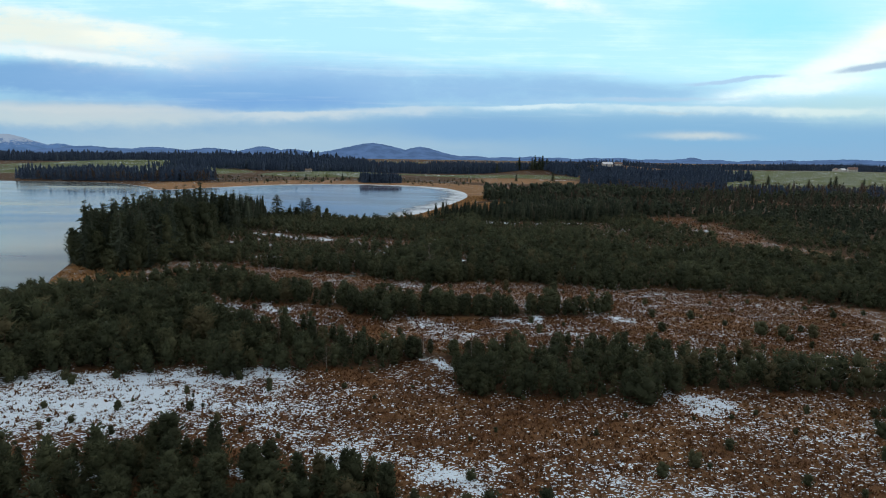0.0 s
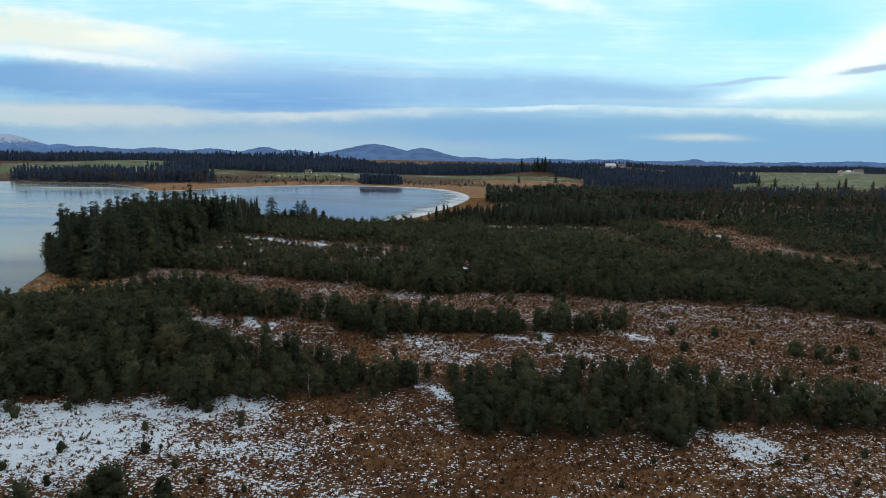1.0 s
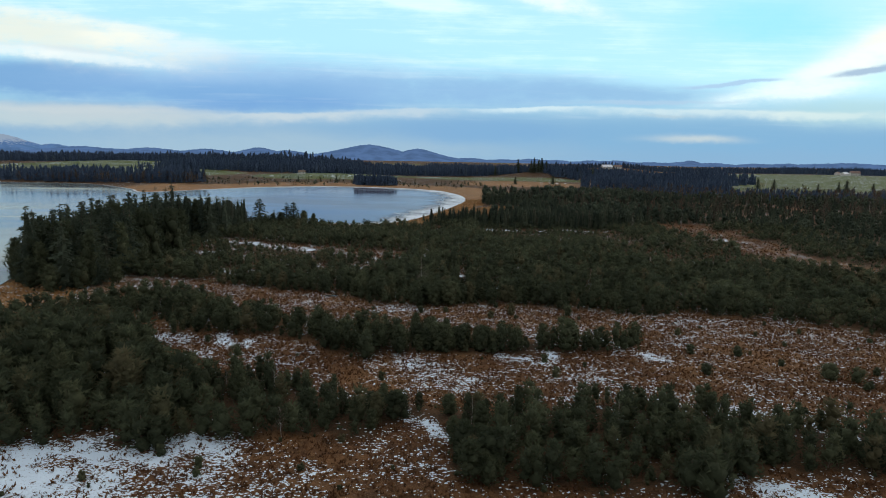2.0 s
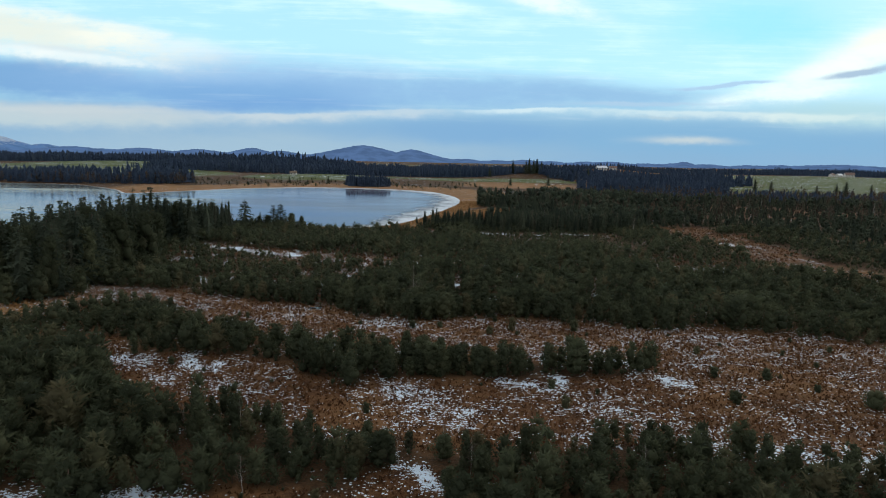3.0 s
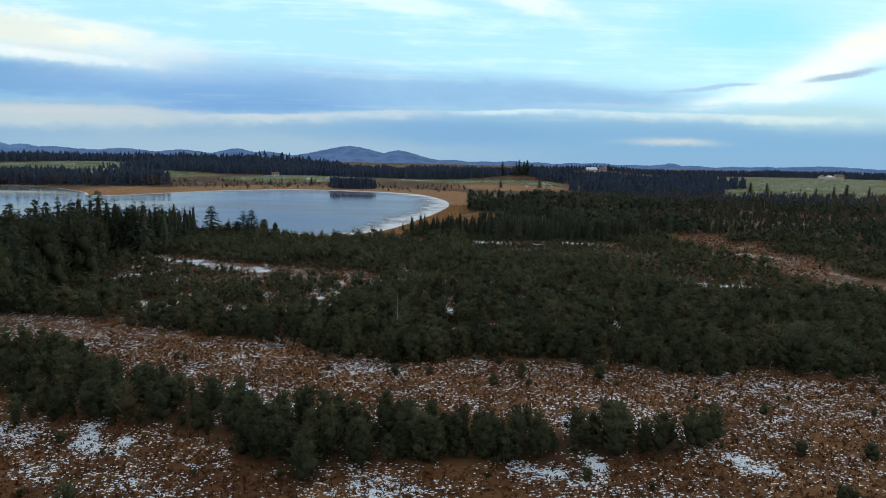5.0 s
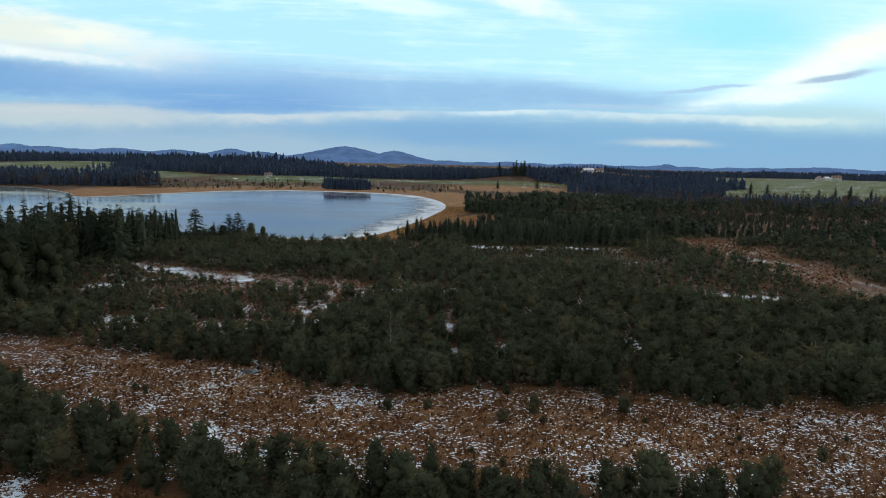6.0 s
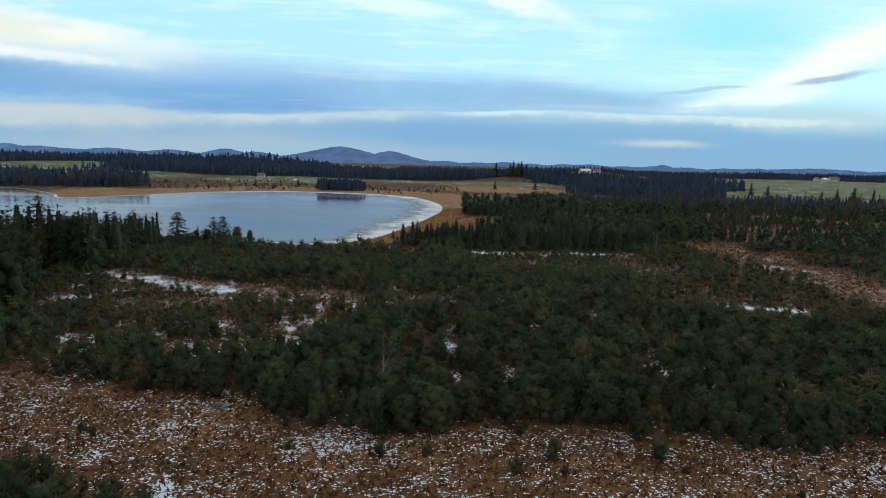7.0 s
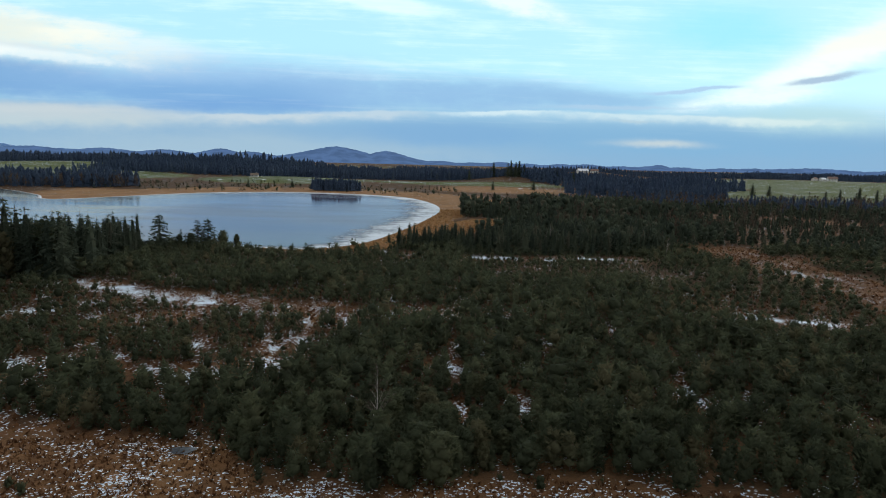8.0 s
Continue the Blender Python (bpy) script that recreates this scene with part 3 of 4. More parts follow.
def pine(seed, boughs, plumes, long, slim=1.0, low=0.06, dome=0.0):
    """A bog pine one metre tall: needle sprays standing up and out round a leaning stem, over a few inner boughs. Trunk in slot 0, needles in slot 1."""
    rng, b = np.random.default_rng(seed), Build()
    lean = rng.uniform(-0.07, 0.07, 2)
    b.tube([(0, 0, -0.02), (lean[0] * 0.7, lean[1] * 0.7, 0.7)], [0.018, 0.007], 3, 0)
    wide, belly = rng.uniform(0.19, 0.29) * slim, rng.uniform(0.28, 0.46) + dome * 0.25
    start, lobes = rng.uniform(0, 6.283), rng.integers(2, 5)

    def shape(z):
        side = (z - belly) / (0.98 - belly) if z > belly else (belly - z) / (belly + 0.3)
        return max(0.05, 1 - min(1, abs(side)) ** (1.6 + dome)) ** (0.75 - 0.2 * dome)

    for i in range(boughs):
        z = low + 0.05 + (0.82 - low) * (i + rng.uniform(0.2, 0.8)) / boughs
        w = start + i * 2.4 + rng.uniform(-0.5, 0.5)
        reach = (0.50 * wide * shape(z) + 0.02) * (0.7 + 2.4 / (boughs + 3)) * rng.uniform(0.8, 1.15)
        k = max(0.0, wide * shape(z) * 0.85 - reach)
        clump(b, rng, (lean[0] * z + k * math.cos(w), lean[1] * z + k * math.sin(w), z), reach, rng.uniform(0.9, 1.5))
    for i in range(plumes):
        z = low + (0.93 - low) * ((i + rng.uniform(0, 1)) / plumes) ** 0.9
        w = i * 2.4 + rng.uniform(-0.6, 0.6)
        k = wide * shape(z) * rng.uniform(0.5, 1.05) * (1 + 0.28 * math.sin(lobes * w + start + 7 * z))
        c, s_ = math.cos(w), math.sin(w)
        root = np.array([lean[0] * z + k * c, lean[1] * z + k * s_, z])
        d = np.array([c * 0.55, s_ * 0.55, 0.55]) + rng.normal(0, 0.35, 3)
        d *= long * rng.uniform(0.6, 1.3) / np.linalg.norm(d)
        side = np.cross(d, unit(rng))
        side *= long * rng.uniform(0.16, 0.30) / (np.linalg.norm(side) + 1e-6)
        b.tri(root - side - d * 0.3, root + side - d * 0.3, root + d, 1)
    return b.arrays()


def spruce(seed, levels, arms, slim=1.0, gap=0.0, twigs=3):
    """A spruce one metre tall: whorls of drooping arms, each hung with short sprays."""
    rng, b = np.random.default_rng(seed), Build()
    b.tube([(0, 0, -0.02), (0, 0, 0.5), (0, 0, 0.97)], [0.014, 0.009, 0.002], 4, 0)
    wide = rng.uniform(0.17, 0.23) * slim
    if gap < 0.15:
        core(b, rng, 0.06, 0.86, wide * 0.46, 5, 5, lambda z: (1 - z) ** 0.8)
    for i in range(levels):
        z = 0.08 + 0.90 * (i + rng.uniform(-0.4, 0.4)) / levels
        reach = wide * (1.0 - z) ** 0.75 * rng.uniform(0.8, 1.15) + 0.012
        for j in range(arms):
            if rng.random() < gap:
                continue
            w = 6.283 * (j + rng.uniform(-0.45, 0.45)) / arms + i * 1.1
            r = reach * rng.uniform(0.55, 1.25)
            c, s_ = math.cos(w), math.sin(w)
            base = z + rng.uniform(-0.4, 0.4) / levels
            drop = r * rng.uniform(0.15, 0.55) * (1.25 - z)
            root, tip = np.array([0, 0, base + r * 0.1]), np.array([c * r, s_ * r, base - drop])
            out = np.array([-s_, c, 0])
            half = 0.012 + r * rng.uniform(0.10, 0.18)
            b.tri(root - out * half, root + out * half, tip, 1)
            for _ in range(twigs):
                k = rng.uniform(0.3, 1.0)
                p = root * (1 - k) + tip * k
                d = out * rng.choice((-1, 1)) * rng.uniform(0.3, 1.0) + np.array([c, s_, 0]) * 0.7 + np.array([0, 0, rng.uniform(-0.9, 0.15)])
                d *= (0.02 + r * 0.34 * (1.15 - 0.5 * k)) / np.linalg.norm(d)
                side = np.cross(d, unit(rng))
                side *= (0.006 + 0.06 * r) / (np.linalg.norm(side) + 1e-6)
                b.tri(p - side, p + side, p + d, 1)
    b.tri((-0.007, 0, 0.93), (0.007, 0, 0.93), (0, 0, 1.0), 1)
    return b.arrays()


def tiered(seed, tiers, sides, slim=1.0):
    """A conifer for woods farther off: ragged star-shaped skirts, one over the other."""
    rng, b = np.random.default_rng(seed), Build()
    wide = rng.uniform(0.15, 0.21) * slim
    for i in range(tiers):
        low = 0.04 + 0.86 * (i / tiers) ** 0.9 + rng.uniform(-0.02, 0.02)
        top = min(1.0, low + 1.5 / tiers + 0.06)
        reach = wide * (1 - low) ** 0.75 + 0.012
        lean = rng.uniform(-0.02, 0.02, 2)
        ring = []
        for k in range(2 * sides):
            w = math.pi * (k + rng.uniform(-0.3, 0.3)) / sides + i
            r = reach * (rng.uniform(0.85, 1.3) if k % 2 else rng.uniform(0.4, 0.65))
            ring.append((r * math.cos(w) + lean[0], r * math.sin(w) + lean[1], low + (0.0 if k % 2 else 0.05) + rng.uniform(-0.03, 0.02)))
        for k in range(2 * sides):
            b.tri((lean[0], lean[1], top), ring[k], ring[(k + 1) % (2 * sides)], 1)
    return b.arrays()


def bare_tree(seed, limbs, twigs, spread=0.22):
    """A leafless birch one metre tall: stem in slot 0, twigs in slot 1."""
    rng, b = np.random.default_rng(seed), Build()
    bend = rng.uniform(-0.05, 0.05, 2)
    stem = [(bend[0] * math.sin(z * 2.6), bend[1] * math.sin(z * 2.1), z) for z in (-0.02, 0.25, 0.5, 0.75, 0.98)]
    b.tube(stem, [0.008, 0.0065, 0.0045, 0.0025, 0.001], 5, 0)
    for _ in range(limbs):
        z = rng.uniform(0.28, 0.92)
        w, r = rng.uniform(0, 6.283), spread * rng.uniform(0.4, 1.0) * (1.15 - z)
        p = np.array([bend[0] * math.sin(z * 2.6), bend[1] * math.sin(z * 2.1), z])
        tip = p + np.array([math.cos(w) * r, math.sin(w) * r, r * rng.uniform(0.6, 1.6)])
        b.tube([p, (p + tip) / 2 + (0, 0, r * 0.05), tip], [0.0022, 0.0015, 0.0007], 3, 0)
        for _ in range(twigs):
            k = rng.uniform(0.2, 1.0)
            q = p * (1 - k) + tip * k
            d = unit(rng) * 0.5 + np.array([math.cos(w), math.sin(w), 0.5]) * 0.6
            d *= rng.uniform(0.04, 0.11)
            side = np.cross(d, unit(rng))
            side *= 0.0035 / (np.linalg.norm(side) + 1e-6)
            b.tri(q - side, q + side, q + d, 1)
    return b.arrays()


def hazy_birch(seed, twigs):
    """A leafless birch for woods farther off: a stem and a thin crown of twigs."""
    rng, b = np.random.default_rng(seed), Build()
    b.tube([(0, 0, -0.02), (rng.uniform(-0.03, 0.03), 0, 0.5), (0, 0, 0.9)], [0.0065, 0.005, 0.002], 3, 0)
    for _ in range(twigs):
        z, w = rng.uniform(0.3, 0.85), rng.uniform(0, 6.283)
        r = rng.uniform(0, 0.15) * (1.2 - z)
        q = np.array([r * math.cos(w), r * math.sin(w), z])
        d = np.array([math.cos(w) * 0.5, math.sin(w) * 0.5, rng.uniform(0.5, 1.2)]) * rng.uniform(0.10, 0.2)
        side = np.array([-math.sin(w + rng.normal()), math.cos(w), 0]) * rng.uniform(0.008, 0.02)
        b.tri(q - side, q + side, q + d, 1)
    return b.arrays()


def tuft(seed, blades, wide, tall):
    rng, b = np.random.default_rng(seed), Build()
    for _ in range(blades):
        w, k = rng.uniform(0, 6.283), rng.uniform(0, wide)
        p = np.array([math.cos(w) * k, math.sin(w) * k, -0.03])
        side = np.array([-math.sin(w + rng.normal()), math.cos(w), 0]) * wide * rng.uniform(0.25, 0.5)
        tip = p + np.array([math.cos(w) * wide * 0.7, math.sin(w) * wide * 0.7, tall * rng.uniform(0.6, 1.2)])
        b.tri(p - side, p + side, tip, 0)
    return b.arrays()


def joined(name, variants, spots, mats, label, category, seed=1, kind="stuff"):
    """One mesh of many plants. spots: x, y, z, height of each."""
    spots = np.asarray(spots, float)
    rng = np.random.default_rng(seed)
    which, turn = rng.integers(0, len(variants), len(spots)), rng.uniform(0, 6.283, len(spots))
    girth, tint = rng.uniform(0.9, 1.35, len(spots)), rng.uniform(0, 1, len(spots))
    allv, allf, alls, allt, base = [], [], [], [], 0
    for i, (v, f, s) in enumerate(variants):
        pick = np.nonzero(which == i)[0]
        if not len(pick):
            continue
        c, sn = np.cos(turn[pick])[:, None], np.sin(turn[pick])[:, None]
        h, g = spots[pick, 3][:, None], (spots[pick, 3] * girth[pick])[:, None]
        x = (v[None, :, 0] * c - v[None, :, 1] * sn) * g + spots[pick, 0][:, None]
        y = (v[None, :, 0] * sn + v[None, :, 1] * c) * g + spots[pick, 1][:, None]
        z = v[None, :, 2] * h + spots[pick, 2][:, None]
        allv.append(np.stack([x, y, z], -1).reshape(-1, 3))
        allf.append((f[None] + (np.arange(len(pick)) * len(v))[:, None, None] + base).reshape(-1, 3))
        alls.append(np.tile(s, len(pick)))
        allt.append(np.repeat(tint[pick], len(v)))
        base += len(pick) * len(v)
    me = mesh_of(name, np.concatenate(allv), np.concatenate(allf), mats, np.concatenate(alls), {"tint": np.concatenate(allt)}, True)
    return tagged(new(name, me), label, category, "", kind)


def tree_thing(name, variant, mats, label, category, group, crown_label=""):
    """One tree with its trunk and crown as parts, one metre tall, to be copied."""
    v, f, s = variant
    top = tagged(new(name), label, category, group)
    for slot, piece in ((0, "trunk"), (1, "crown")):
        faces = f[s == slot]
        used, index = np.unique(faces, return_inverse=True)
        me = mesh_of(piece, v[used], index.reshape(-1, 3), [mats[slot]], rounded=True)
        part(piece, me, top, crown_label if slot else "")
    return top


def planted(x, y, z, tall, turn, girth=1.0):
    return Matrix.Translation((x, y, z)) @ Matrix.Rotation(turn, 4, "Z") @ Matrix.Diagonal((tall * girth, tall * girth, tall, 1))


def stand_tree(original, x, y, z, tall, turn, girth=1.0):
    ob = copy_thing(original, Matrix.Identity(4))
    ob.matrix_basis = planted(x, y, z, tall, turn, girth)
    return ob


# ---- the ground, one sheet to the horizon ----
def reed_amount(x, y, shore):
    n = 3 * wave(x, y, 12, 9)
    east = smooth(19 + n - shore, 0, 6) * smooth(y, 318, 330) * smooth(x, -75, -45)
    wedge = smooth(15 + 0.7 * n - to_segment(x, y, 4, 366, 46, 440), 0, 4)
    north = smooth(80 + 5 * n - shore, 0, 14) * smooth(y, 505, 545) * smooth(x, -330, -300) * smooth(190 - x, 0, 60)
    tongue = smooth(22 + 0.7 * n - shore, 0, 5) * smooth(y, 145, 152) * smooth(196 - y, 0, 8)
    patch = smooth(70 - np.hypot((x - 110) / 1.5, y - 800), 0, 30)
    straw = 0.24 * smooth(y, 132, 142) * smooth(176 - y, 0, 8) * smooth(100 - np.abs(x), 0, 20) * (0.75 + 0.4 * wave(x, y, 16, 4))
    return np.clip(np.maximum.reduce([east, wedge, north, tongue, patch, straw]), 0, 1)


def meadow_amount(x, y):
    spots = [(-165, 865, 105, 62), (-560, 930, 260, 110), (-420, 1150, 500, 130), (140, 1500, 120, 60), (850, 1150, 420, 330), (600, 800, 260, 140), (60, 900, 160, 40)]
    out = np.zeros(np.shape(x))
    for a, b, ra, rb in spots:
        out = np.maximum(out, smooth(1.15 - np.hypot((x - a) / ra, (y - b) / rb), 0, 0.3))
    return np.where(y > 1700, np.maximum(out, 0.3 + 0.3 * wave(x, y, 300, 3)), out)


def ground_sheet():
    ring = 4.0 * 1.0205 ** np.arange(351)
    ring = ring * (4950 / ring[-1])
    turn = np.radians(np.concatenate([np.linspace(-46, 46, 369), np.linspace(46, 314, 80)[1:-1]]))
    r, a = np.meshgrid(ring, turn, indexing="ij")
    x, y = r * np.sin(a), r * np.cos(a)
    shore = shore_distance(x, y)
    z = height(x, y, shore)
    n, m = x.shape
    v = np.stack([x, y, z], -1).reshape(-1, 3)
    i, j = np.meshgrid(np.arange(n - 1), np.arange(m), indexing="ij")
    k = (j + 1) % m
    quads = np.stack([i * m + j, i * m + k, (i + 1) * m + k, (i + 1) * m + j], -1).reshape(-1, 4)[:, ::-1]
    reed, meadow = reed_amount(x, y, shore), meadow_amount(x, y)
    bog = (y < 340) & (np.abs(x) < 400)
    wood = (1 - openness(x, y)) * np.where(bog, np.where(y < 66, 0.35, 0.75), 0.6) * (1 - meadow) * (1 - reed)
    snow = snow_cover(x, y) * np.where(y < 178, 1, 1 - 0.85 * reed) * np.where(meadow > 0.5, 0.9, 1) - 0.24 * wood * bog
    snow = np.where(meadow > 0.5, 0.16 + 0.22 * wave(x, y, 30, 2), snow)
    me = mesh_of("ground", v, quads, [GROUND], None, {"reed": reed, "meadow": meadow, "wood": wood, "snow": snow})
    centre = bmesh.new()
    centre.from_mesh(me)
    centre.verts.ensure_lookup_table()
    centre.faces.new([centre.verts[q] for q in range(m)])
    centre.normal_update()
    centre.to_mesh(me)
    centre.free()
    shaded_smooth(me)
    return tagged(new("ground", me), "brown heather bog ground with patches of thin snow", "ground", "", "structure")


ground_sheet()


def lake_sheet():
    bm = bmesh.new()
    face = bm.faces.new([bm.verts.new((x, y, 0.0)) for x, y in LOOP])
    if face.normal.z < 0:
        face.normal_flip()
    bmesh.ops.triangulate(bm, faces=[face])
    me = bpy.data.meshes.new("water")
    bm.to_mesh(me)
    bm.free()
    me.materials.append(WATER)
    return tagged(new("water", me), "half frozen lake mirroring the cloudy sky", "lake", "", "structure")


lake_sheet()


def ice_rim():
    """White ice along the shore, widest round the bay's end."""
    p = LOOP
    ahead = np.roll(p, -1, 0) - np.roll(p, 1, 0)
    ahead /= np.linalg.norm(ahead, axis=1)[:, None]
    inward = np.stack([-ahead[:, 1], ahead[:, 0]], -1)
    x, y = p[:, 0], p[:, 1]
    wide = 2.5 + 52 * np.exp(-((x - 5) / 60) ** 2 - ((y - 520) / 110) ** 2) + 34 * np.exp(-((x + 20) / 50) ** 2 - ((y - 380) / 60) ** 2)
    wide = wide + 40 * np.exp(-((y - 680) / 70) ** 2) * smooth(x, -250, -225) + 6 * np.exp(-((x + 262) / 40) ** 2 - ((y - 570) / 50) ** 2)
    wide = wide * (1 + 0.25 * wave(x, y, 14, 5))
    steps = 8
    v, val = [], []
    for k in range(steps + 1):
        q = p + inward * (wide * k / steps)[:, None] - inward * 0.05
        v.append(np.column_stack([q, np.full(len(q), 0.03)]))
        val.append(np.full(len(q), k / steps))
    n = len(p)
    i, j = np.meshgrid(np.arange(steps), np.arange(n), indexing="ij")
    quads = np.stack([i * n + j, i * n + (j + 1) % n, (i + 1) * n + (j + 1) % n, (i + 1) * n + j], -1).reshape(-1, 4)
    keep = (y[quads[:, 0] % n] > 318)
    me = mesh_of("ice_rim", np.concatenate(v), quads[keep], [RIM], None, {"across": np.concatenate(val)})
    return tagged(new("ice_rim", me), "broken white ice along the lake shore", "ice", "", "structure")


ice_rim()

# ---- backdrop: ridges and mountains on the horizon ----
def ridge(name, label, far, angles, shape, colour, snow):
    """A far ridge as a low solid hill chain: shape gives its height in metres over angle in degrees. Blue haze is
    painted on as a glowing colour.
    """
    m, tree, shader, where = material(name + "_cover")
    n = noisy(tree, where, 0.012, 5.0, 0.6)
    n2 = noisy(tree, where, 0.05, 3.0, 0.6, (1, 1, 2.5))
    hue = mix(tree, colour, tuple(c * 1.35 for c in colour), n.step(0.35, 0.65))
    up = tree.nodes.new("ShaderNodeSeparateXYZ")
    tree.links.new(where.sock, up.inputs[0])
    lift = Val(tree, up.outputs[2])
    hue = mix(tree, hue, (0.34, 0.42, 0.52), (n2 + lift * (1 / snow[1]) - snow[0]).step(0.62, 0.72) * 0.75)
    # unlit surface: the haze of distance is this emitted blue
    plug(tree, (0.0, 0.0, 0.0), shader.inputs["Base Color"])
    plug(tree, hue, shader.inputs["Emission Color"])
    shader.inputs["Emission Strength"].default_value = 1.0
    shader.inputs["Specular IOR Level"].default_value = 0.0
    a = np.radians(np.arange(angles[0], angles[1], 0.12))
    top = shape(np.degrees(a))
    v = []
    for k, (dist, lift_) in enumerate(((far - 350, 0.0), (far - 160, 0.62), (far, 1.0), (far + 120, 0.0))):
        v.append(np.column_stack([np.sin(a) * dist, np.cos(a) * dist, np.maximum(top * lift_ + (1.0 * wave(a * far, a * 0 + k * 50, 60, k) if 0 < k < 3 else 0), -2)]))
    n_ = len(a)
    i, j = np.meshgrid(np.arange(3), np.arange(n_ - 1), indexing="ij")
    quads = np.stack([i * n_ + j, i * n_ + j + 1, (i + 1) * n_ + j + 1, (i + 1) * n_ + j], -1).reshape(-1, 4)
    me = shaded_smooth(mesh_of(name, np.concatenate(v), quads[:, ::-1], [m]))
    return tagged(new(name, me), label, "mountains", "", "structure")


def peaks(spots, base):
    def shape(d):
        ripple = 0.9 * np.sin(d * 7.1) + 0.8 * np.sin(d * 13.7 + 2) + 0.7 * np.sin(d * 29.0)
        out = base + 4 * np.sin(d * 0.9) + 3 * np.sin(d * 2.3 + 1)
        for a, w, h in spots:
            out = np.maximum(out, base * 0.4 + h * np.exp(-np.abs((d - a) / w) ** 1.6))
        return out + ripple
    return shape


ridge("backdrop", "distant mountain with blue haze painted on and patches of snow", 4700, (-60, -25), peaks([(-36.5, 3.2, 118), (-41, 6, 125), (-33.0, 2.6, 62), (-29, 4, 40)], 26), (0.07, 0.14, 0.28), (0.30, 170.0))
ridge("backdrop", "distant wooded hills with blue haze painted on", 4400, (-60, 60), peaks([(-6.9, 4.4, 103), (-2.3, 2.8, 80), (-17.0, 2.6, 66), (-14.5, 3.0, 50), (-21.5, 3.5, 50), (-26, 4, 50), (-31, 4, 50), (22.7, 1.0, 30), (34.5, 5.0, 30), (40, 4, 26)], 24), (0.068, 0.125, 0.25), (0.80, 190.0))

# ---- trees ----
RNG = np.random.default_rng(7)


def jittered(x0, x1, y0, y1, step):
    x, y = np.meshgrid(np.arange(x0, x1, step), np.arange(y0, y1, step))
    x, y = x.ravel(), y.ravel()
    return x + RNG.uniform(-0.48, 0.48, x.size) * step, y + RNG.uniform(-0.48, 0.48, x.size) * step


def bog_pines():
    x, y = jittered(-150, 190, 30, 345, 1.95)
    shore = shore_distance(x, y)
    dense = 0.88 + 0.16 * wave(x, y, 13, 2)
    sparse_left = smooth(-5 - x, 0, 15) * smooth(y, 186, 192) * smooth(262 - y, 0, 12)
    dense = dense * (1 - 0.15 * sparse_left)
    dense = dense * (1 - 0.5 * smooth(x, 62, 80) * smooth(y, 212, 222) * smooth(300 - y, 0, 15))
    dense = np.where(y < 66, 0.85 + 0.25 * wave(x, y, 6, 4), dense)
    dense = np.where((x > -12) & (x < 24) & (y > 80) & (y < 104), 0.72 + 0.2 * wave(x, y, 5, 2), dense)
    dense = np.where((x > -22) & (x < 38) & (y > 126) & (y < 138), 1.4, dense)
    keep = dense * (1 - openness(x, y)) > RNG.uniform(0, 1, x.size)
    keep &= (shore > np.where((y > 300) & (x > -70), 12, 3)) & ((reed_amount(x, y, shore) < 0.4) | ((y < 178) & (x > -80)))
    keep &= np.abs(x) < 0.95 * y + 15
    x, y = x[keep], y[keep]
    tall = 3.95 + 0.7 * wave(x, y, 17, 3)
    tall = tall + 1.3 * smooth(-25 - x, 0, 25) * smooth(138 - y, 0, 15) * smooth(y, 88, 95) - 0.8 * smooth(-68 - x, 0, 12) * smooth(y, 125, 140) * smooth(170 - y, 0, 8)
    tall = tall - 1.2 * smooth(-5 - x, 0, 15) * smooth(y, 196, 206) * smooth(262 - y, 0, 12)
    tall = tall - 0.9 * smooth(y, 262, 290) * smooth(12 - x, 0, 15) - 0.5 * smooth(66 - y, 0, 5) - 0.8 * smooth(x, 60, 80) * smooth(y, 205, 220)
    tall = tall - 1.7 * smooth(y, 250, 275) * smooth(x, 12, 24) * smooth(94 - x, 0, 14)
    tall = np.maximum(tall, 1.4) * np.clip(RNG.normal(0.98, 0.32, x.size), 0.35, 1.6)
    return np.column_stack([x, y, height(x, y) - 0.05, tall])


pines = bog_pines()
lane = to_segment(pines[:, 0], pines[:, 1], -4, 62, 6, 178)
order = np.argsort(np.where(pines[:, 1] < 46, 200, lane + np.where(pines[:, 1] < 67, -25, 0)))
near, rest = pines[order[:300]], pines[order[300:]]
middle = (np.abs(rest[:, 0] + 8) < 62) & (rest[:, 1] < 180) & (rest[:, 1] > 46)
beside = ~middle & (rest[:, 1] < 215)
PINES = [pine(s, 12, 480, 0.070, dome=0.5 * (s % 3 == 0)) for s in range(10)]
pine_kinds = [tree_thing("bog_pine", v, [BARK, PINE], "dark green bog pine with a bushy ragged crown", "tree", "bog pines on the heath") for v in PINES]
for ob in pine_kinds:
    ob.matrix_basis = planted(*near[pine_kinds.index(ob)], 0.3)
for i, (x, y, z, tall) in enumerate(near[10:]):
    stand_tree(pine_kinds[i % 10], x, y, z, tall, RNG.uniform(0, 6.28), RNG.uniform(1.0, 1.45))
joined("bog_pine_stand", [pine(s + 20, 4, 150, 0.100, dome=0.5 * (s % 3 == 0)) for s in range(10)], rest[middle], [BARK, PINE], "dense stand of dark green bog pines", "trees", 3)
joined("bog_pine_stand", [pine(s + 30, 2, 62, 0.135) for s in range(10)], rest[beside], [BARK, PINE], "dense stand of dark green bog pines", "trees", 5)
joined("far_bog_pine_stand", [pine(s + 40, 1, 32, 0.165) for s in range(8)], rest[rest[:, 1] >= 215], [BARK, PINE], "dense stand of bog pines near the lake", "trees", 4)
x, y = jittered(-115, 170, 44, 350, 2.3)
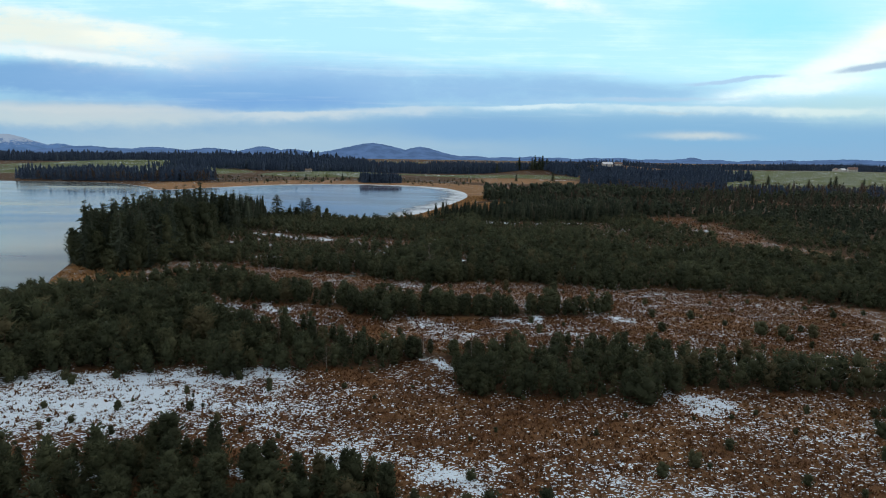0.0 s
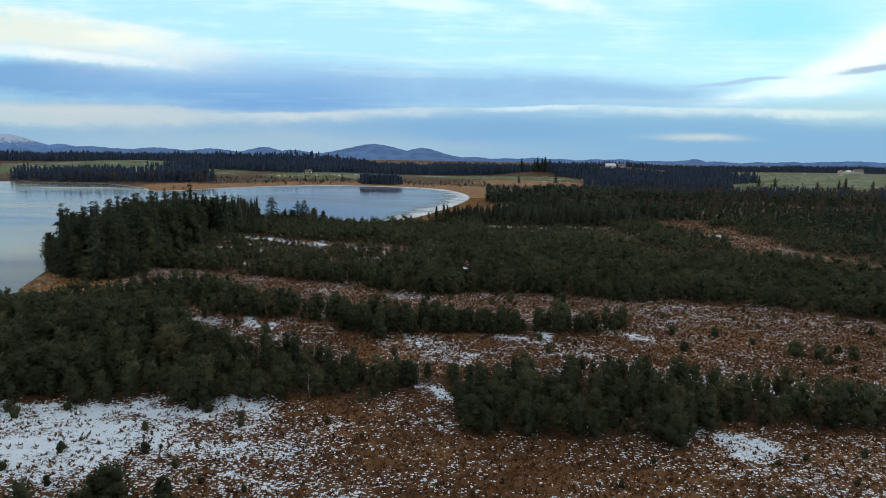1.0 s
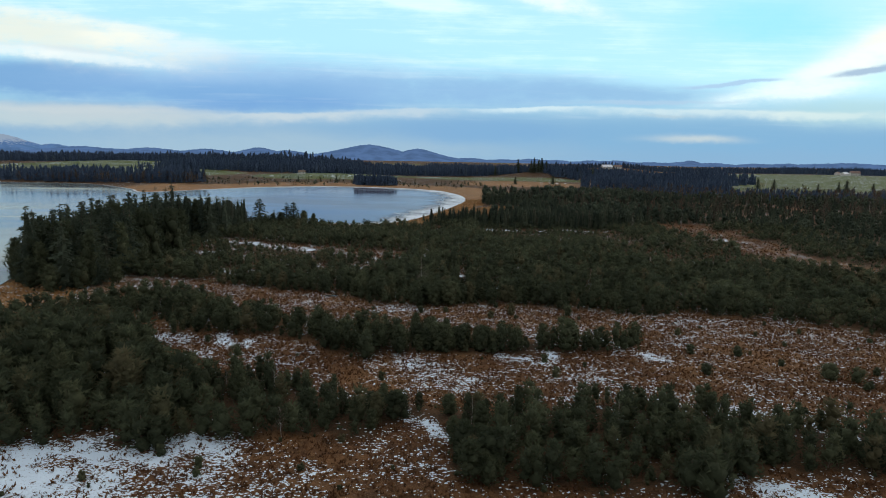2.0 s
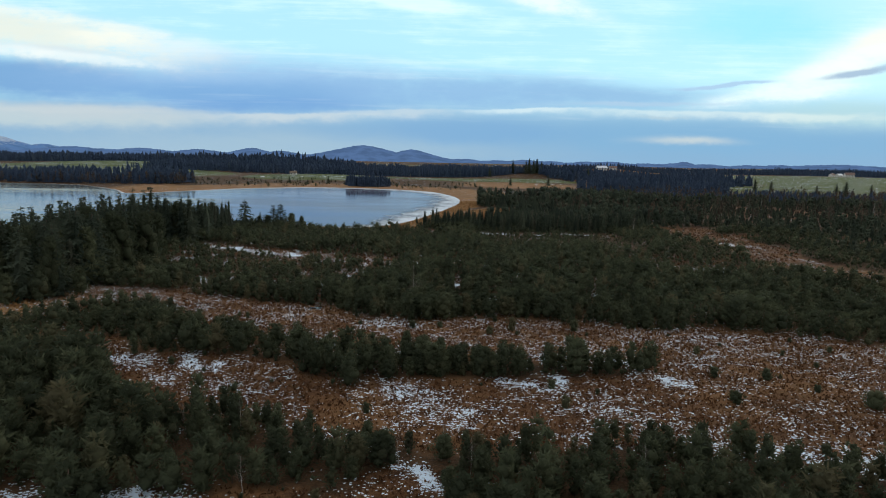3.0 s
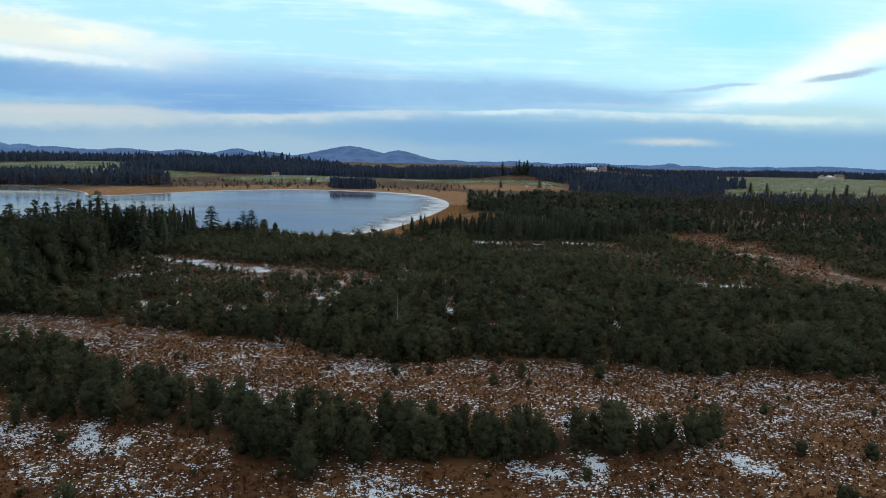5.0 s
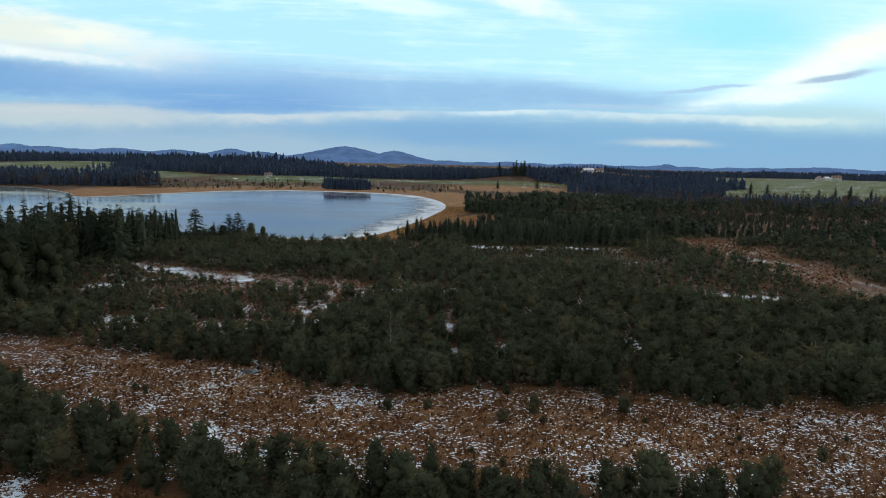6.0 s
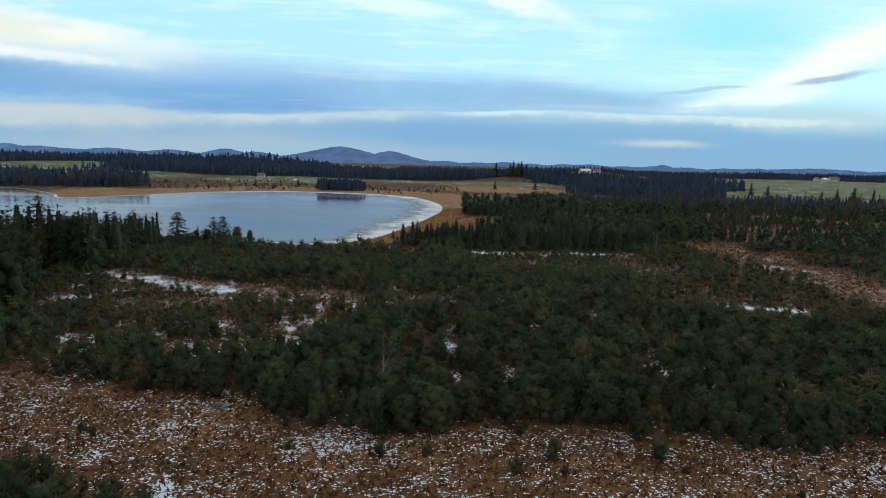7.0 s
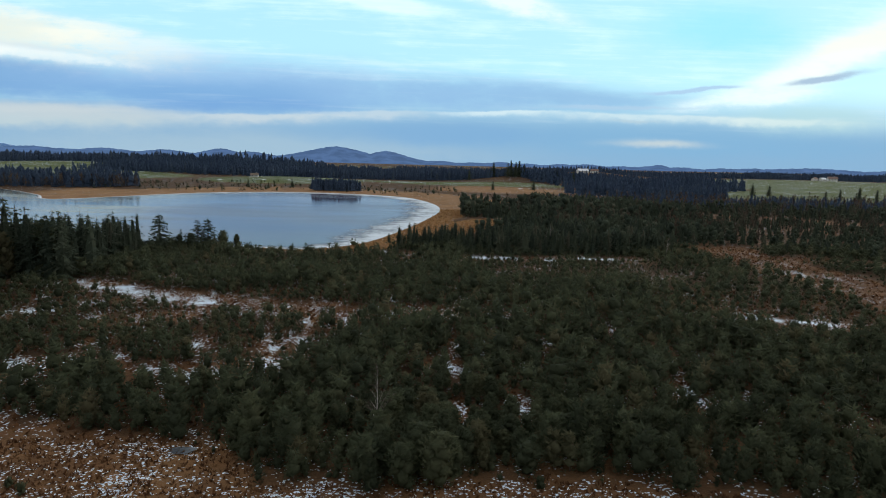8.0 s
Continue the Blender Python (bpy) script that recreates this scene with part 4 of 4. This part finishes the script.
ok = (RNG.uniform(0, 1, x.size) < np.where(y < 170, 0.4, 0.5)) & (np.abs(x) < 0.85 * y + 6) & ((openness(x, y) < 0.85) | ((x > 105) & (RNG.uniform(0, 1, x.size) < 0.25))) & (shore_distance(x, y) > 8) & (snow_cover(x, y) < 0.5)
joined("bog_shrubs", [pine(s + 50, 1, 8, 0.34, 1.9) for s in range(5)], np.column_stack([x[ok], y[ok], height(x[ok], y[ok]) - 0.05, RNG.uniform(0.5, 1.3, ok.sum())]),
       [BARK, PINE], "low dark shrubs between the bog pines", "shrubs", 11)

# dwarf pines standing singly in the open heath
DWARFS = [pine(s + 60, 6, 150, 0.15, 2.2, 0.0, 0.6) for s in range(4)]
dwarf_kinds = [tree_thing("dwarf_pine", v, [BARK, PINE], "low rounded dwarf pine bush on brown heath", "bush", "dwarf pines in the open heath") for v in DWARFS]
x, y = jittered(-90, 110, 60, 170, 6.5)
keep = (openness(x, y) > 0.9) & (RNG.uniform(0, 1, x.size) < 0.42) & (shore_distance(x, y) > 15)
spots = np.column_stack([x[keep], y[keep]])
marked = [(-52, 71, 0.9), (-45, 77, 1.1), (-38, 83, 0.9), (-35, 77, 1.2), (-49, 73, 1.0), (-57, 86, 1.3), (-30, 74, 1.0), (-42, 70, 1.0), (-62, 74, 1.2), (-26, 84, 0.9), (58, 72, 1.6), (54, 66, 1.4), (36, 68, 1.2), (30, 64, 1.5), (63, 78, 1.3), (75.9, 115.6, 2.2), (47.5, 128.5, 1.6), (70, 116, 2.0), (66, 117, 2.2), (46, 118, 1.6), (-3.6, 155, 1.4), (20, 116, 1.5), (56, 128, 1.5), (17, 154, 2.4), (30, 154, 2.2)]
for i, (a, b, *h) in enumerate(marked + [tuple(s) for s in spots]):
    tall = 1.25 * h[0] if h else RNG.uniform(0.5, 1.7)
    m = (a, b, float(height(np.array([a]), np.array([b]))[0]) - 0.05, tall, RNG.uniform(0, 6.28), RNG.uniform(0.75, 1.15))
    if i < 4:
        dwarf_kinds[i].matrix_basis = planted(*m)
    else:
        stand_tree(dwarf_kinds[i % 4], *m)


def spruce_grove():
    x, y = jittered(-150, -60, 160, 335, 3.2)
    shore = shore_distance(x, y)
    line = to_segment(x, y, -107, 178, -108, 303)
    keep = ((x < -0.69 * (y - 102) - 3) | (y > 264)) & (line < 16 + 4 * wave(x, y, 9)) & (shore > 3) & (RNG.uniform(0, 1, x.size) < 0.9) & ~((x < -97) & (y < 176))
    x, y = x[keep], y[keep]
    tall = (18 + 2.0 * wave(x, y, 11, 2) - 5.5 * smooth(y, 262, 300)) * RNG.uniform(0.68, 1.18, x.size)
    return np.column_stack([x, y, height(x, y) - 0.05, tall])


grove = spruce_grove()
lone = np.array([(-90.3, 317, 0.0, 14.2), (-76.5, 316, 0.0, 12.2), (-73.5, 318, 0.0, 12.6), (-113, 304, 0.0, 11.0), (-117, 306, 0.0, 9.8), (-104, 312, 0, 8.0)])
SPRUCES = [spruce(s, 20, 7, 1.1, 0.06, 4) for s in range(6)] + [spruce(s + 10, 17, 8, 1.25, 0.2, 7) for s in range(2)]
spruce_kinds = [tree_thing("spruce", v, [BARK, SPRUCE], "tall dark spruce with drooping branches by the lake", "tree", "spruces on the lake shore") for v in SPRUCES]
grove = grove[np.argsort(grove[:, 1])]
joined("spruce_grove", [spruce(s + 30, 13, 6, 1.2, 0.05, 2) for s in range(5)], grove[215:], [BARK, SPRUCE], "dense dark spruces at the end of the grove", "trees", 14)
for i, (x, y, z, tall) in enumerate(np.concatenate([lone, grove[:215]])):
    if i > 5 and i % 3 == 1:
        stand_tree(pine_kinds[i % 10], x, y, z, tall * 0.85, RNG.uniform(0, 6.28), RNG.uniform(0.7, 1.0))
        continue
    kind = spruce_kinds[6 + i % 2] if i < 6 else spruce_kinds[i % 6]
    stand_tree(kind, x, y, z, tall, RNG.uniform(0, 6.28), (1.45 if i < 3 else 1.3) if i < 6 else RNG.uniform(0.85, 1.2))
edge = [(-119, 186, 9), (-122, 192, 11), (-124, 200, 10), (-121, 208, 13), (-113, 180, 8), (-104, 172, 9), (-97, 168, 8), (-92, 172, 9), (-86, 178, 8), (-112, 190, 12), (-104, 184, 11), (-126, 214, 12), (-84, 318, 6.5), (-80, 319, 7),
        (-69, 320, 8), (-64, 321, 6.5), (-92, 192, 9), (-95, 206, 8), (-101, 222, 8), (-108, 240, 9), (-100, 178, 10), (-108, 198, 13), (-88, 196, 7)]
for i, (x, y, tall) in enumerate(edge):
    stand_tree(pine_kinds[i % 10], x, y, 0.05, tall, 1.9 * i, 1.1)
for ob, (x, y, tall) in zip(spruce_kinds, [(-110, 240, 15), (-112, 262, 16), (-104, 222, 14), (-98, 200, 15), (-108, 280, 13), (-93, 186, 13), (-95, 309, 9), (-84, 320, 8)]):
    ob.matrix_basis = planted(x, y, 0.1, tall, 0.7 * x)

# leafless birches that stand out pale
BIRCHES = [bare_tree(s, 26, 10, 0.26) for s in range(4)]
birch_kinds = [tree_thing("birch", v, [BIRCH, TWIG], "leafless birch with a thin pale stem", "tree", "bare birches", "bare twigs") for v in BIRCHES]
pale = [(-4.2, 171, 10.5), (8.3, 131.6, 6.0), (-116, 188, 9.0), (-3, 99, 4.5), (2, 101, 4.6), (-62, 132, 6), (-19, 93, 4.5), (24, 96, 5)]
x, y = jittered(-40, 120, 88, 128, 9)
ok = (RNG.uniform(0, 1, x.size) < 0.3) & (openness(x, y) < 0.8)
pale += [(a, b, RNG.uniform(3, 5)) for a, b in zip(x[ok], y[ok])]
x, y = jittered(60, 420, 330, 720, 34)
ok = RNG.uniform(0, 1, x.size) < 0.3
pale += [(a, b, RNG.uniform(8, 12)) for a, b in zip(x[ok], y[ok])]
for i, (a, b, tall) in enumerate(pale):
    m = (a, b, float(height(np.array([a]), np.array([b]))[0]) - 0.05, tall, 2.1 * i)
    if i < 4:
        birch_kinds[i].matrix_basis = planted(*m)
    else:
        stand_tree(birch_kinds[i % 4], *m)
x, y = jittered(-30, 105, 84, 128, 2.6)
ok = (RNG.uniform(0, 1, x.size) < 0.28) & (openness(x, y) < 0.9)
joined("bare_scrub", [bare_tree(s + 30, 12, 9, 0.4) for s in range(5)], np.column_stack([x[ok], y[ok], height(x[ok], y[ok]), RNG.uniform(1.6, 3.6, ok.sum())]),
       [TWIG, TWIG], "grey-brown leafless scrub among the pines", "shrubs", 6)


x, y = jittered(0, 44, 78, 94, 1.5)
ok = (RNG.uniform(0, 1, x.size) < 0.5 + 0.4 * wave(x, y, 7, 2)) & (np.hypot((x - 22) / 22, (y - 87) / 6) < 1)
joined("red_scrub", [bare_tree(s + 50, 8, 7, 0.5) for s in range(5)], np.column_stack([x[ok], y[ok], height(x[ok], y[ok]), RNG.uniform(0.8, 2.0, ok.sum())]),
       [RED_TWIG, RED_TWIG], "low reddish leafless scrub at the pine edge", "shrubs", 7)


# ---- woods farther off ----
def wood(name, zone, step, tall, variants, mats, label, thin=1.0):
    """zone: x, y, reach across, reach along of an oval wood."""
    a, b, ra, rb = zone
    x, y = jittered(a - ra, a + ra, b - rb, b + rb, step)
    inside = np.hypot((x - a) / ra, (y - b) / rb) + 0.10 * wave(x, y, min(ra, rb) * 0.35, a) < 1
    inside &= (RNG.uniform(0, 1, x.size) < thin * (0.85 + 0.4 * wave(x, y, 60, a))) & (openness(x, y) < 0.5)
    x, y = x[inside], y[inside]
    shore = shore_distance(x, y)
    ok = (shore > 2) & ((reed_amount(x, y, shore) < 0.5) | (y > 690))
    x, y = x[ok], y[ok]
    h = tall * (1 + 0.3 * wave(x, y, 60, b) + 0.16 * wave(x, y, 17, a)) * np.clip(RNG.normal(0.95, 0.32 if tall < 13 else 0.12, x.size), 0.45, 1.4)
    h = np.minimum(h, 1.4 * tall)
    joined(name, variants, np.column_stack([x, y, height(x, y) - 0.1, h]), mats, label, "trees", int(abs(a)) + 1)


MID = [tiered(s + 70, 6, 5, 1.35) for s in range(6)] + [pine(s + 75, 3, 34, 0.11, 0.95, 0.06, 0.4) for s in range(6)]
YOUNG = [spruce(s + 80, 11, 6, 1.4, 0.05, 2) for s in range(6)]
FAR = [tiered(s + 90, 5, 3, 1.05) for s in range(8)]
wood("shore_wood", (112, 505, 84, 70), 4.0, 9.5, MID, [BARK, WOODLAND], "dark mixed spruce wood beside the reed bed")
wood("shore_wood", (265, 515, 115, 66), 4.6, 6.5, MID, [BARK, WOODLAND], "dark mixed wood on the bog")
wood("shore_wood", (100, 388, 66, 58), 3.8, 6.6, MID, [BARK, WOODLAND], "low spruce wood between heath and lake")
wood("shore_wood", (50, 333, 55, 15), 3.0, 7.5, YOUNG, [BARK, WOODLAND], "young spruces at the edge of the reed bed")
wood("shore_wood", (255, 390, 110, 100), 4.6, 5.0, MID, [BARK, WOODLAND], "broad low wood of spruce and pine on the bog")
wood("shore_wood", (265, 255, 105, 90), 4.4, 4.2, MID, [BARK, WOODLAND], "broad low wood of spruce and pine on the bog")
wood("far_wood", (400, 600, 290, 62), 5.4, 7.0, FAR, [BARK, HAZED_SPRUCE], "dark spruce wood below the green meadow", 0.8)
wood("far_wood", (272, 770, 92, 75), 5.2, 10.5, FAR, [BARK, HAZED_SPRUCE], "dark spruce wood between reed meadow and fields")
wood("far_wood", (325, 1000, 165, 160), 7.0, 15.0, FAR, [BARK, HAZED_SPRUCE], "distant dark spruce forest", 0.85)
wood("far_wood", (650, 1650, 700, 110), 10.0, 14.0, FAR, [BARK, HAZED_SPRUCE], "distant dark spruce forest")
wood("far_wood", (-120, 1090, 420, 110), 6.2, 14.0, FAR, [BARK, HAZED_SPRUCE], "distant dark spruce forest behind the meadow", 0.9)
wood("far_wood", (-78, 730, 26, 13), 2.3, 13.5, FAR, [BARK, HAZED_SPRUCE], "small dense spruce copse on the lake meadow")
wood("far_wood", (-400, 722, 120, 48), 5.4, 15.0, FAR, [BARK, HAZED_SPRUCE], "wooded point on the far lake shore")
wood("far_wood", (-900, 1450, 560, 110), 10.0, 19.0, FAR, [BARK, HAZED_SPRUCE], "distant forest on a low hill")
wood("far_wood", (1500, 1900, 500, 120), 11.0, 14.0, FAR, [BARK, HAZED_SPRUCE], "distant forest strip beyond the meadow")
wood("far_wood", (-400, 1330, 240, 80), 9.0, 20.0, FAR, [BARK, HAZED_SPRUCE], "distant forest on a low hill")

BIRCH_FAR = [hazy_birch(s, 30) for s in range(6)]
wood("birch_wood", (240, 470, 190, 110), 8.0, 10.0, BIRCH_FAR, [TWIG, TWIG], "bare grey birches among dark spruces", 0.6)
wood("birch_wood", (420, 600, 280, 60), 8.5, 10.0, BIRCH_FAR, [TWIG, TWIG], "bare grey birches below the meadow", 0.7)
wood("birch_wood", (-360, 690, 120, 30), 6.0, 11.0, BIRCH_FAR, [TWIG, TWIG], "bare grey birches on the far lake shore", 0.7)
wood("birch_wood", (110, 385, 60, 50), 8.0, 8.0, BIRCH_FAR, [TWIG, TWIG], "bare grey birches in the low wood", 0.6)
meadow_spots = [(-178, 760, 9), (-152, 742, 7), (-132, 768, 10), (-108, 745, 6), (422, 807, 16), (443, 806, 14), (406, 656, 15), (414, 623, 20), (489, 746, 14), (520, 730, 14), (470, 700, 8), (98, 800, 11), (150, 815, 14), (128, 1010, 24), (146, 985, 22), (152, 992, 25), (158, 984, 23), (164, 990, 24), (171, 986, 20), (216, 985, 20), (224, 990, 18), (246, 982, 19), (88, 985, 17), (-9, 347, 4.5), (-5, 318, 4.0), (3, 372, 3.5)]
for i, (a, b, tall) in enumerate(meadow_spots):
    stand_tree(spruce_kinds[i % 6], a, b, float(height(np.array([a]), np.array([b]))[0]) - 0.1, tall, i * 1.3, 1.3)

x, y = jittered(-330, 60, 684, 820, 7.5)
ok = (RNG.uniform(0, 1, x.size) < 0.34 + 0.3 * wave(x, y, 45, 2)) & (shore_distance(x, y) > 14)
joined("meadow_shrubs", [pine(s + 95, 2, 14, 0.22, 1.5) for s in range(4)], np.column_stack([x[ok], y[ok], height(x[ok], y[ok]) - 0.1, RNG.uniform(1.2, 4.2, ok.sum())]),
       [BARK, WOODLAND], "scattered low shrubs on the far lake meadow", "shrubs", 13)

# ---- heather and reed ----
x, y = jittered(-80, 95, 55, 172, 0.72)
ok = ((openness(x, y) > 0.4) | (y < 66)) & (snow_cover(x, y) < RNG.uniform(0.3, 1.1, x.size)) & (RNG.uniform(0, 1, x.size) < 0.8) & (np.abs(x) < 0.82 * y + 4)
joined("heather", [tuft(s, 6, 0.30, 0.34) for s in range(8)], np.column_stack([x[ok], y[ok], height(x[ok], y[ok]), RNG.uniform(0.6, 1.3, ok.sum())]),
       [HEATHER], "reddish brown winter heather tussocks", "heather", 8)
x, y = jittered(-105, 165, 172, 350, 1.5)
ok = (np.abs(x - 10) < 0.72 * (y - 75)) & ((y < 262) | (openness(x, y) > 0.3)) & (snow_cover(x, y) < 0.5) & (RNG.uniform(0, 1, x.size) < 0.75)
joined("heather", [tuft(s + 10, 4, 0.55, 0.45) for s in range(6)], np.column_stack([x[ok], y[ok], height(x[ok], y[ok]), RNG.uniform(0.6, 1.3, ok.sum())]),
       [HEATHER], "brown winter heather between the pines", "heather", 12)
x, y = jittered(-130, 75, 145, 520, 2.2)
shore = shore_distance(x, y)
ok = (reed_amount(x, y, shore) > 0.5) & (shore > 0.5) & ((y > 178) | (x < -80))
joined("reed_bed", [tuft(s + 20, 7, 0.9, 0.8) for s in range(6)], np.column_stack([x[ok], y[ok], height(x[ok], y[ok], shore[ok]), RNG.uniform(0.6, 1.2, ok.sum())]),
       [REED], "dry orange-brown reeds along the lake shore", "reeds", 9)


# ---- old snow on the meadows ----
def snow_patch(seed, wide, deep):
    rng, bm = np.random.default_rng(seed), bmesh.new()
    ring = []
    for w in np.linspace(0, 6.283, 14, endpoint=False):
        k = rng.uniform(0.6, 1.15)
        ring.append(bm.verts.new((wide * k * math.cos(w), deep * k * math.sin(w), -0.3)))
    top = bm.verts.new((0, 0, 0.55))
    for a, b in zip(ring, ring[1:] + ring[:1]):
        bm.faces.new((a, b, top))
    me = bpy.data.meshes.new("snow_patch")
    bm.to_mesh(me)
    bm.free()
    me.materials.append(SNOWY)
    return tagged(new("snow_patch", shaded_smooth(me)), "white patch of old snow lying on the meadow", "snow", "old snow on the meadows")


snow_kinds = [snow_patch(s, 5.5, 3.2) for s in range(3)]
old_snow = [(-28, 905), (-16, 915), (-8, 898), (4, 908), (14, 902), (138, 838), (150, 842), (160, 836), (172, 840), (-196, 850), (-180, 838), (-150, 842), (-128, 852), (-118, 838), (-235, 845),
            (800, 1250), (836, 1262), (770, 1190), (560, 930), (578, 925), (640, 880), (900, 1300)]
for i, (x, y) in enumerate(old_snow):
    m = Matrix.Translation((x, y, float(height(np.array([x]), np.array([y]))[0]))) @ Matrix.Rotation(i * 1.3, 4, "Z") @ Matrix.Diagonal((*(0.5 + 0.3 * (i % 3),) * 2, 1, 1))
    ob = snow_kinds[i] if i < 3 else copy_thing(snow_kinds[i % 3], Matrix.Identity(4))
    ob.matrix_basis = m


# ---- a frozen puddle and the farms ----
def puddle(x, y):
    bm = bmesh.new()
    ring = [bm.verts.new((1.5 * math.cos(w) * (1 + 0.2 * math.sin(3 * w)), 1.0 * math.sin(w) * (1 + 0.15 * math.cos(2 * w)), 0)) for w in np.linspace(0, 6.283, 24, endpoint=False)]
    bm.faces.new(ring)
    me = bpy.data.meshes.new("puddle")
    bm.to_mesh(me)
    bm.free()
    me.materials.append(PUDDLE)
    ob = tagged(new("puddle", me), "frozen grey puddle in the heath", "puddle")
    ob.location = (x, y, float(height(np.array([x]), np.array([y]))[0]) + 0.14)


puddle(-26.9, 168.8)


def box(bm, x0, x1, y0, y1, z0, z1):
    made = bmesh.ops.create_cube(bm, size=1)["verts"]
    for v in made:
        v.co = Vector(((x0 + x1) / 2 + v.co.x * (x1 - x0), (y0 + y1) / 2 + v.co.y * (y1 - y0), (z0 + z1) / 2 + v.co.z * (z1 - z0)))


def of_bm(name, bm, mat):
    me = bpy.data.meshes.new(name)
    bmesh.ops.recalc_face_normals(bm, faces=bm.faces)
    bm.to_mesh(me)
    bm.free()
    me.materials.append(mat)
    return me


def farmhouse(x, y, long, deep, eaves, top, turn, roof_mat, wall_mat, label):
    house = tagged(new("farmhouse"), label, "house", "farms beyond the bog")
    bm = bmesh.new()
    box(bm, -long / 2, long / 2, -deep / 2, deep / 2, -1.5, eaves)
    for s in (-1, 1):
        g0, g1, g2 = (bm.verts.new((s * long / 2, q, z)) for q, z in ((-deep / 2, eaves), (deep / 2, eaves), (0, top - 0.15)))
        bm.faces.new((g0, g1, g2))
    part("wall", of_bm("wall", bm, wall_mat), house)
    bm = bmesh.new()
    pts = [(-deep / 2 - 0.7, eaves - 0.35), (0, top), (deep / 2 + 0.7, eaves - 0.35), (deep / 2 + 0.7, eaves - 0.1), (0, top + 0.28), (-deep / 2 - 0.7, eaves - 0.1)]
    a, b = ([bm.verts.new((s * (long / 2 + 0.6), q, z)) for q, z in pts] for s in (-1, 1))
    for k in range(6):
        bm.faces.new((a[k], a[(k + 1) % 6], b[(k + 1) % 6], b[k]))
    for ring in (a, b):
        bm.faces.new((ring[0], ring[1], ring[4], ring[5]))
        bm.faces.new((ring[1], ring[2], ring[3], ring[4]))
    roof = part("roof", of_bm("roof", bm, roof_mat), house)
    bm = bmesh.new()
    box(bm, long * 0.2 - 0.4, long * 0.2 + 0.4, 0.4, 1.2, top - 1.0, top + 1.2)
    part("chimney", of_bm("chimney", bm, WALL), roof)
    bm = bmesh.new()
    box(bm, -0.55, 0.55, -0.06, 0.06, -0.7, 0.7)
    pane = of_bm("window", bm, GLASS)
    for k in range(max(2, int(long / 3.2))):
        for level in range(1 if eaves < 4 else 2):
            w = part("window", pane, house)
            w.location = (-long / 2 + (k + 0.5) * long / max(2, int(long / 3.2)), -deep / 2 - 0.03, 1.6 + 2.7 * level)
    house.matrix_basis = pose(x, y, float(height(np.array([x]), np.array([y]))[0]), 0, 0, turn)
    return house


farmhouse(416, 1512, 26, 12, 6, 11, 8, SNOWY, WALL, "white farmhouse with a snowy roof among trees")
farmhouse(448, 1522, 18, 11, 5, 9, -12, ROOF, WALL, "pale farmhouse with a dark roof among trees")
farmhouse(962, 1430, 15, 9, 4.5, 8, 20, SNOWY, WALL, "white farmhouse with a snowy roof on the meadow")
farmhouse(1000, 1450, 20, 12, 6, 11, -15, ROOF, WALL, "pale farmhouse with a reddish roof on the meadow")
farmhouse(985, 1490, 14, 9, 4.5, 8, 30, ROOF, WALL, "pale farmhouse with a reddish roof on the meadow")
farmhouse(-200, 872, 9, 6, 2.8, 4.8, 5, TIMBER, WALL, "small pale barn with a grey roof at the forest edge")
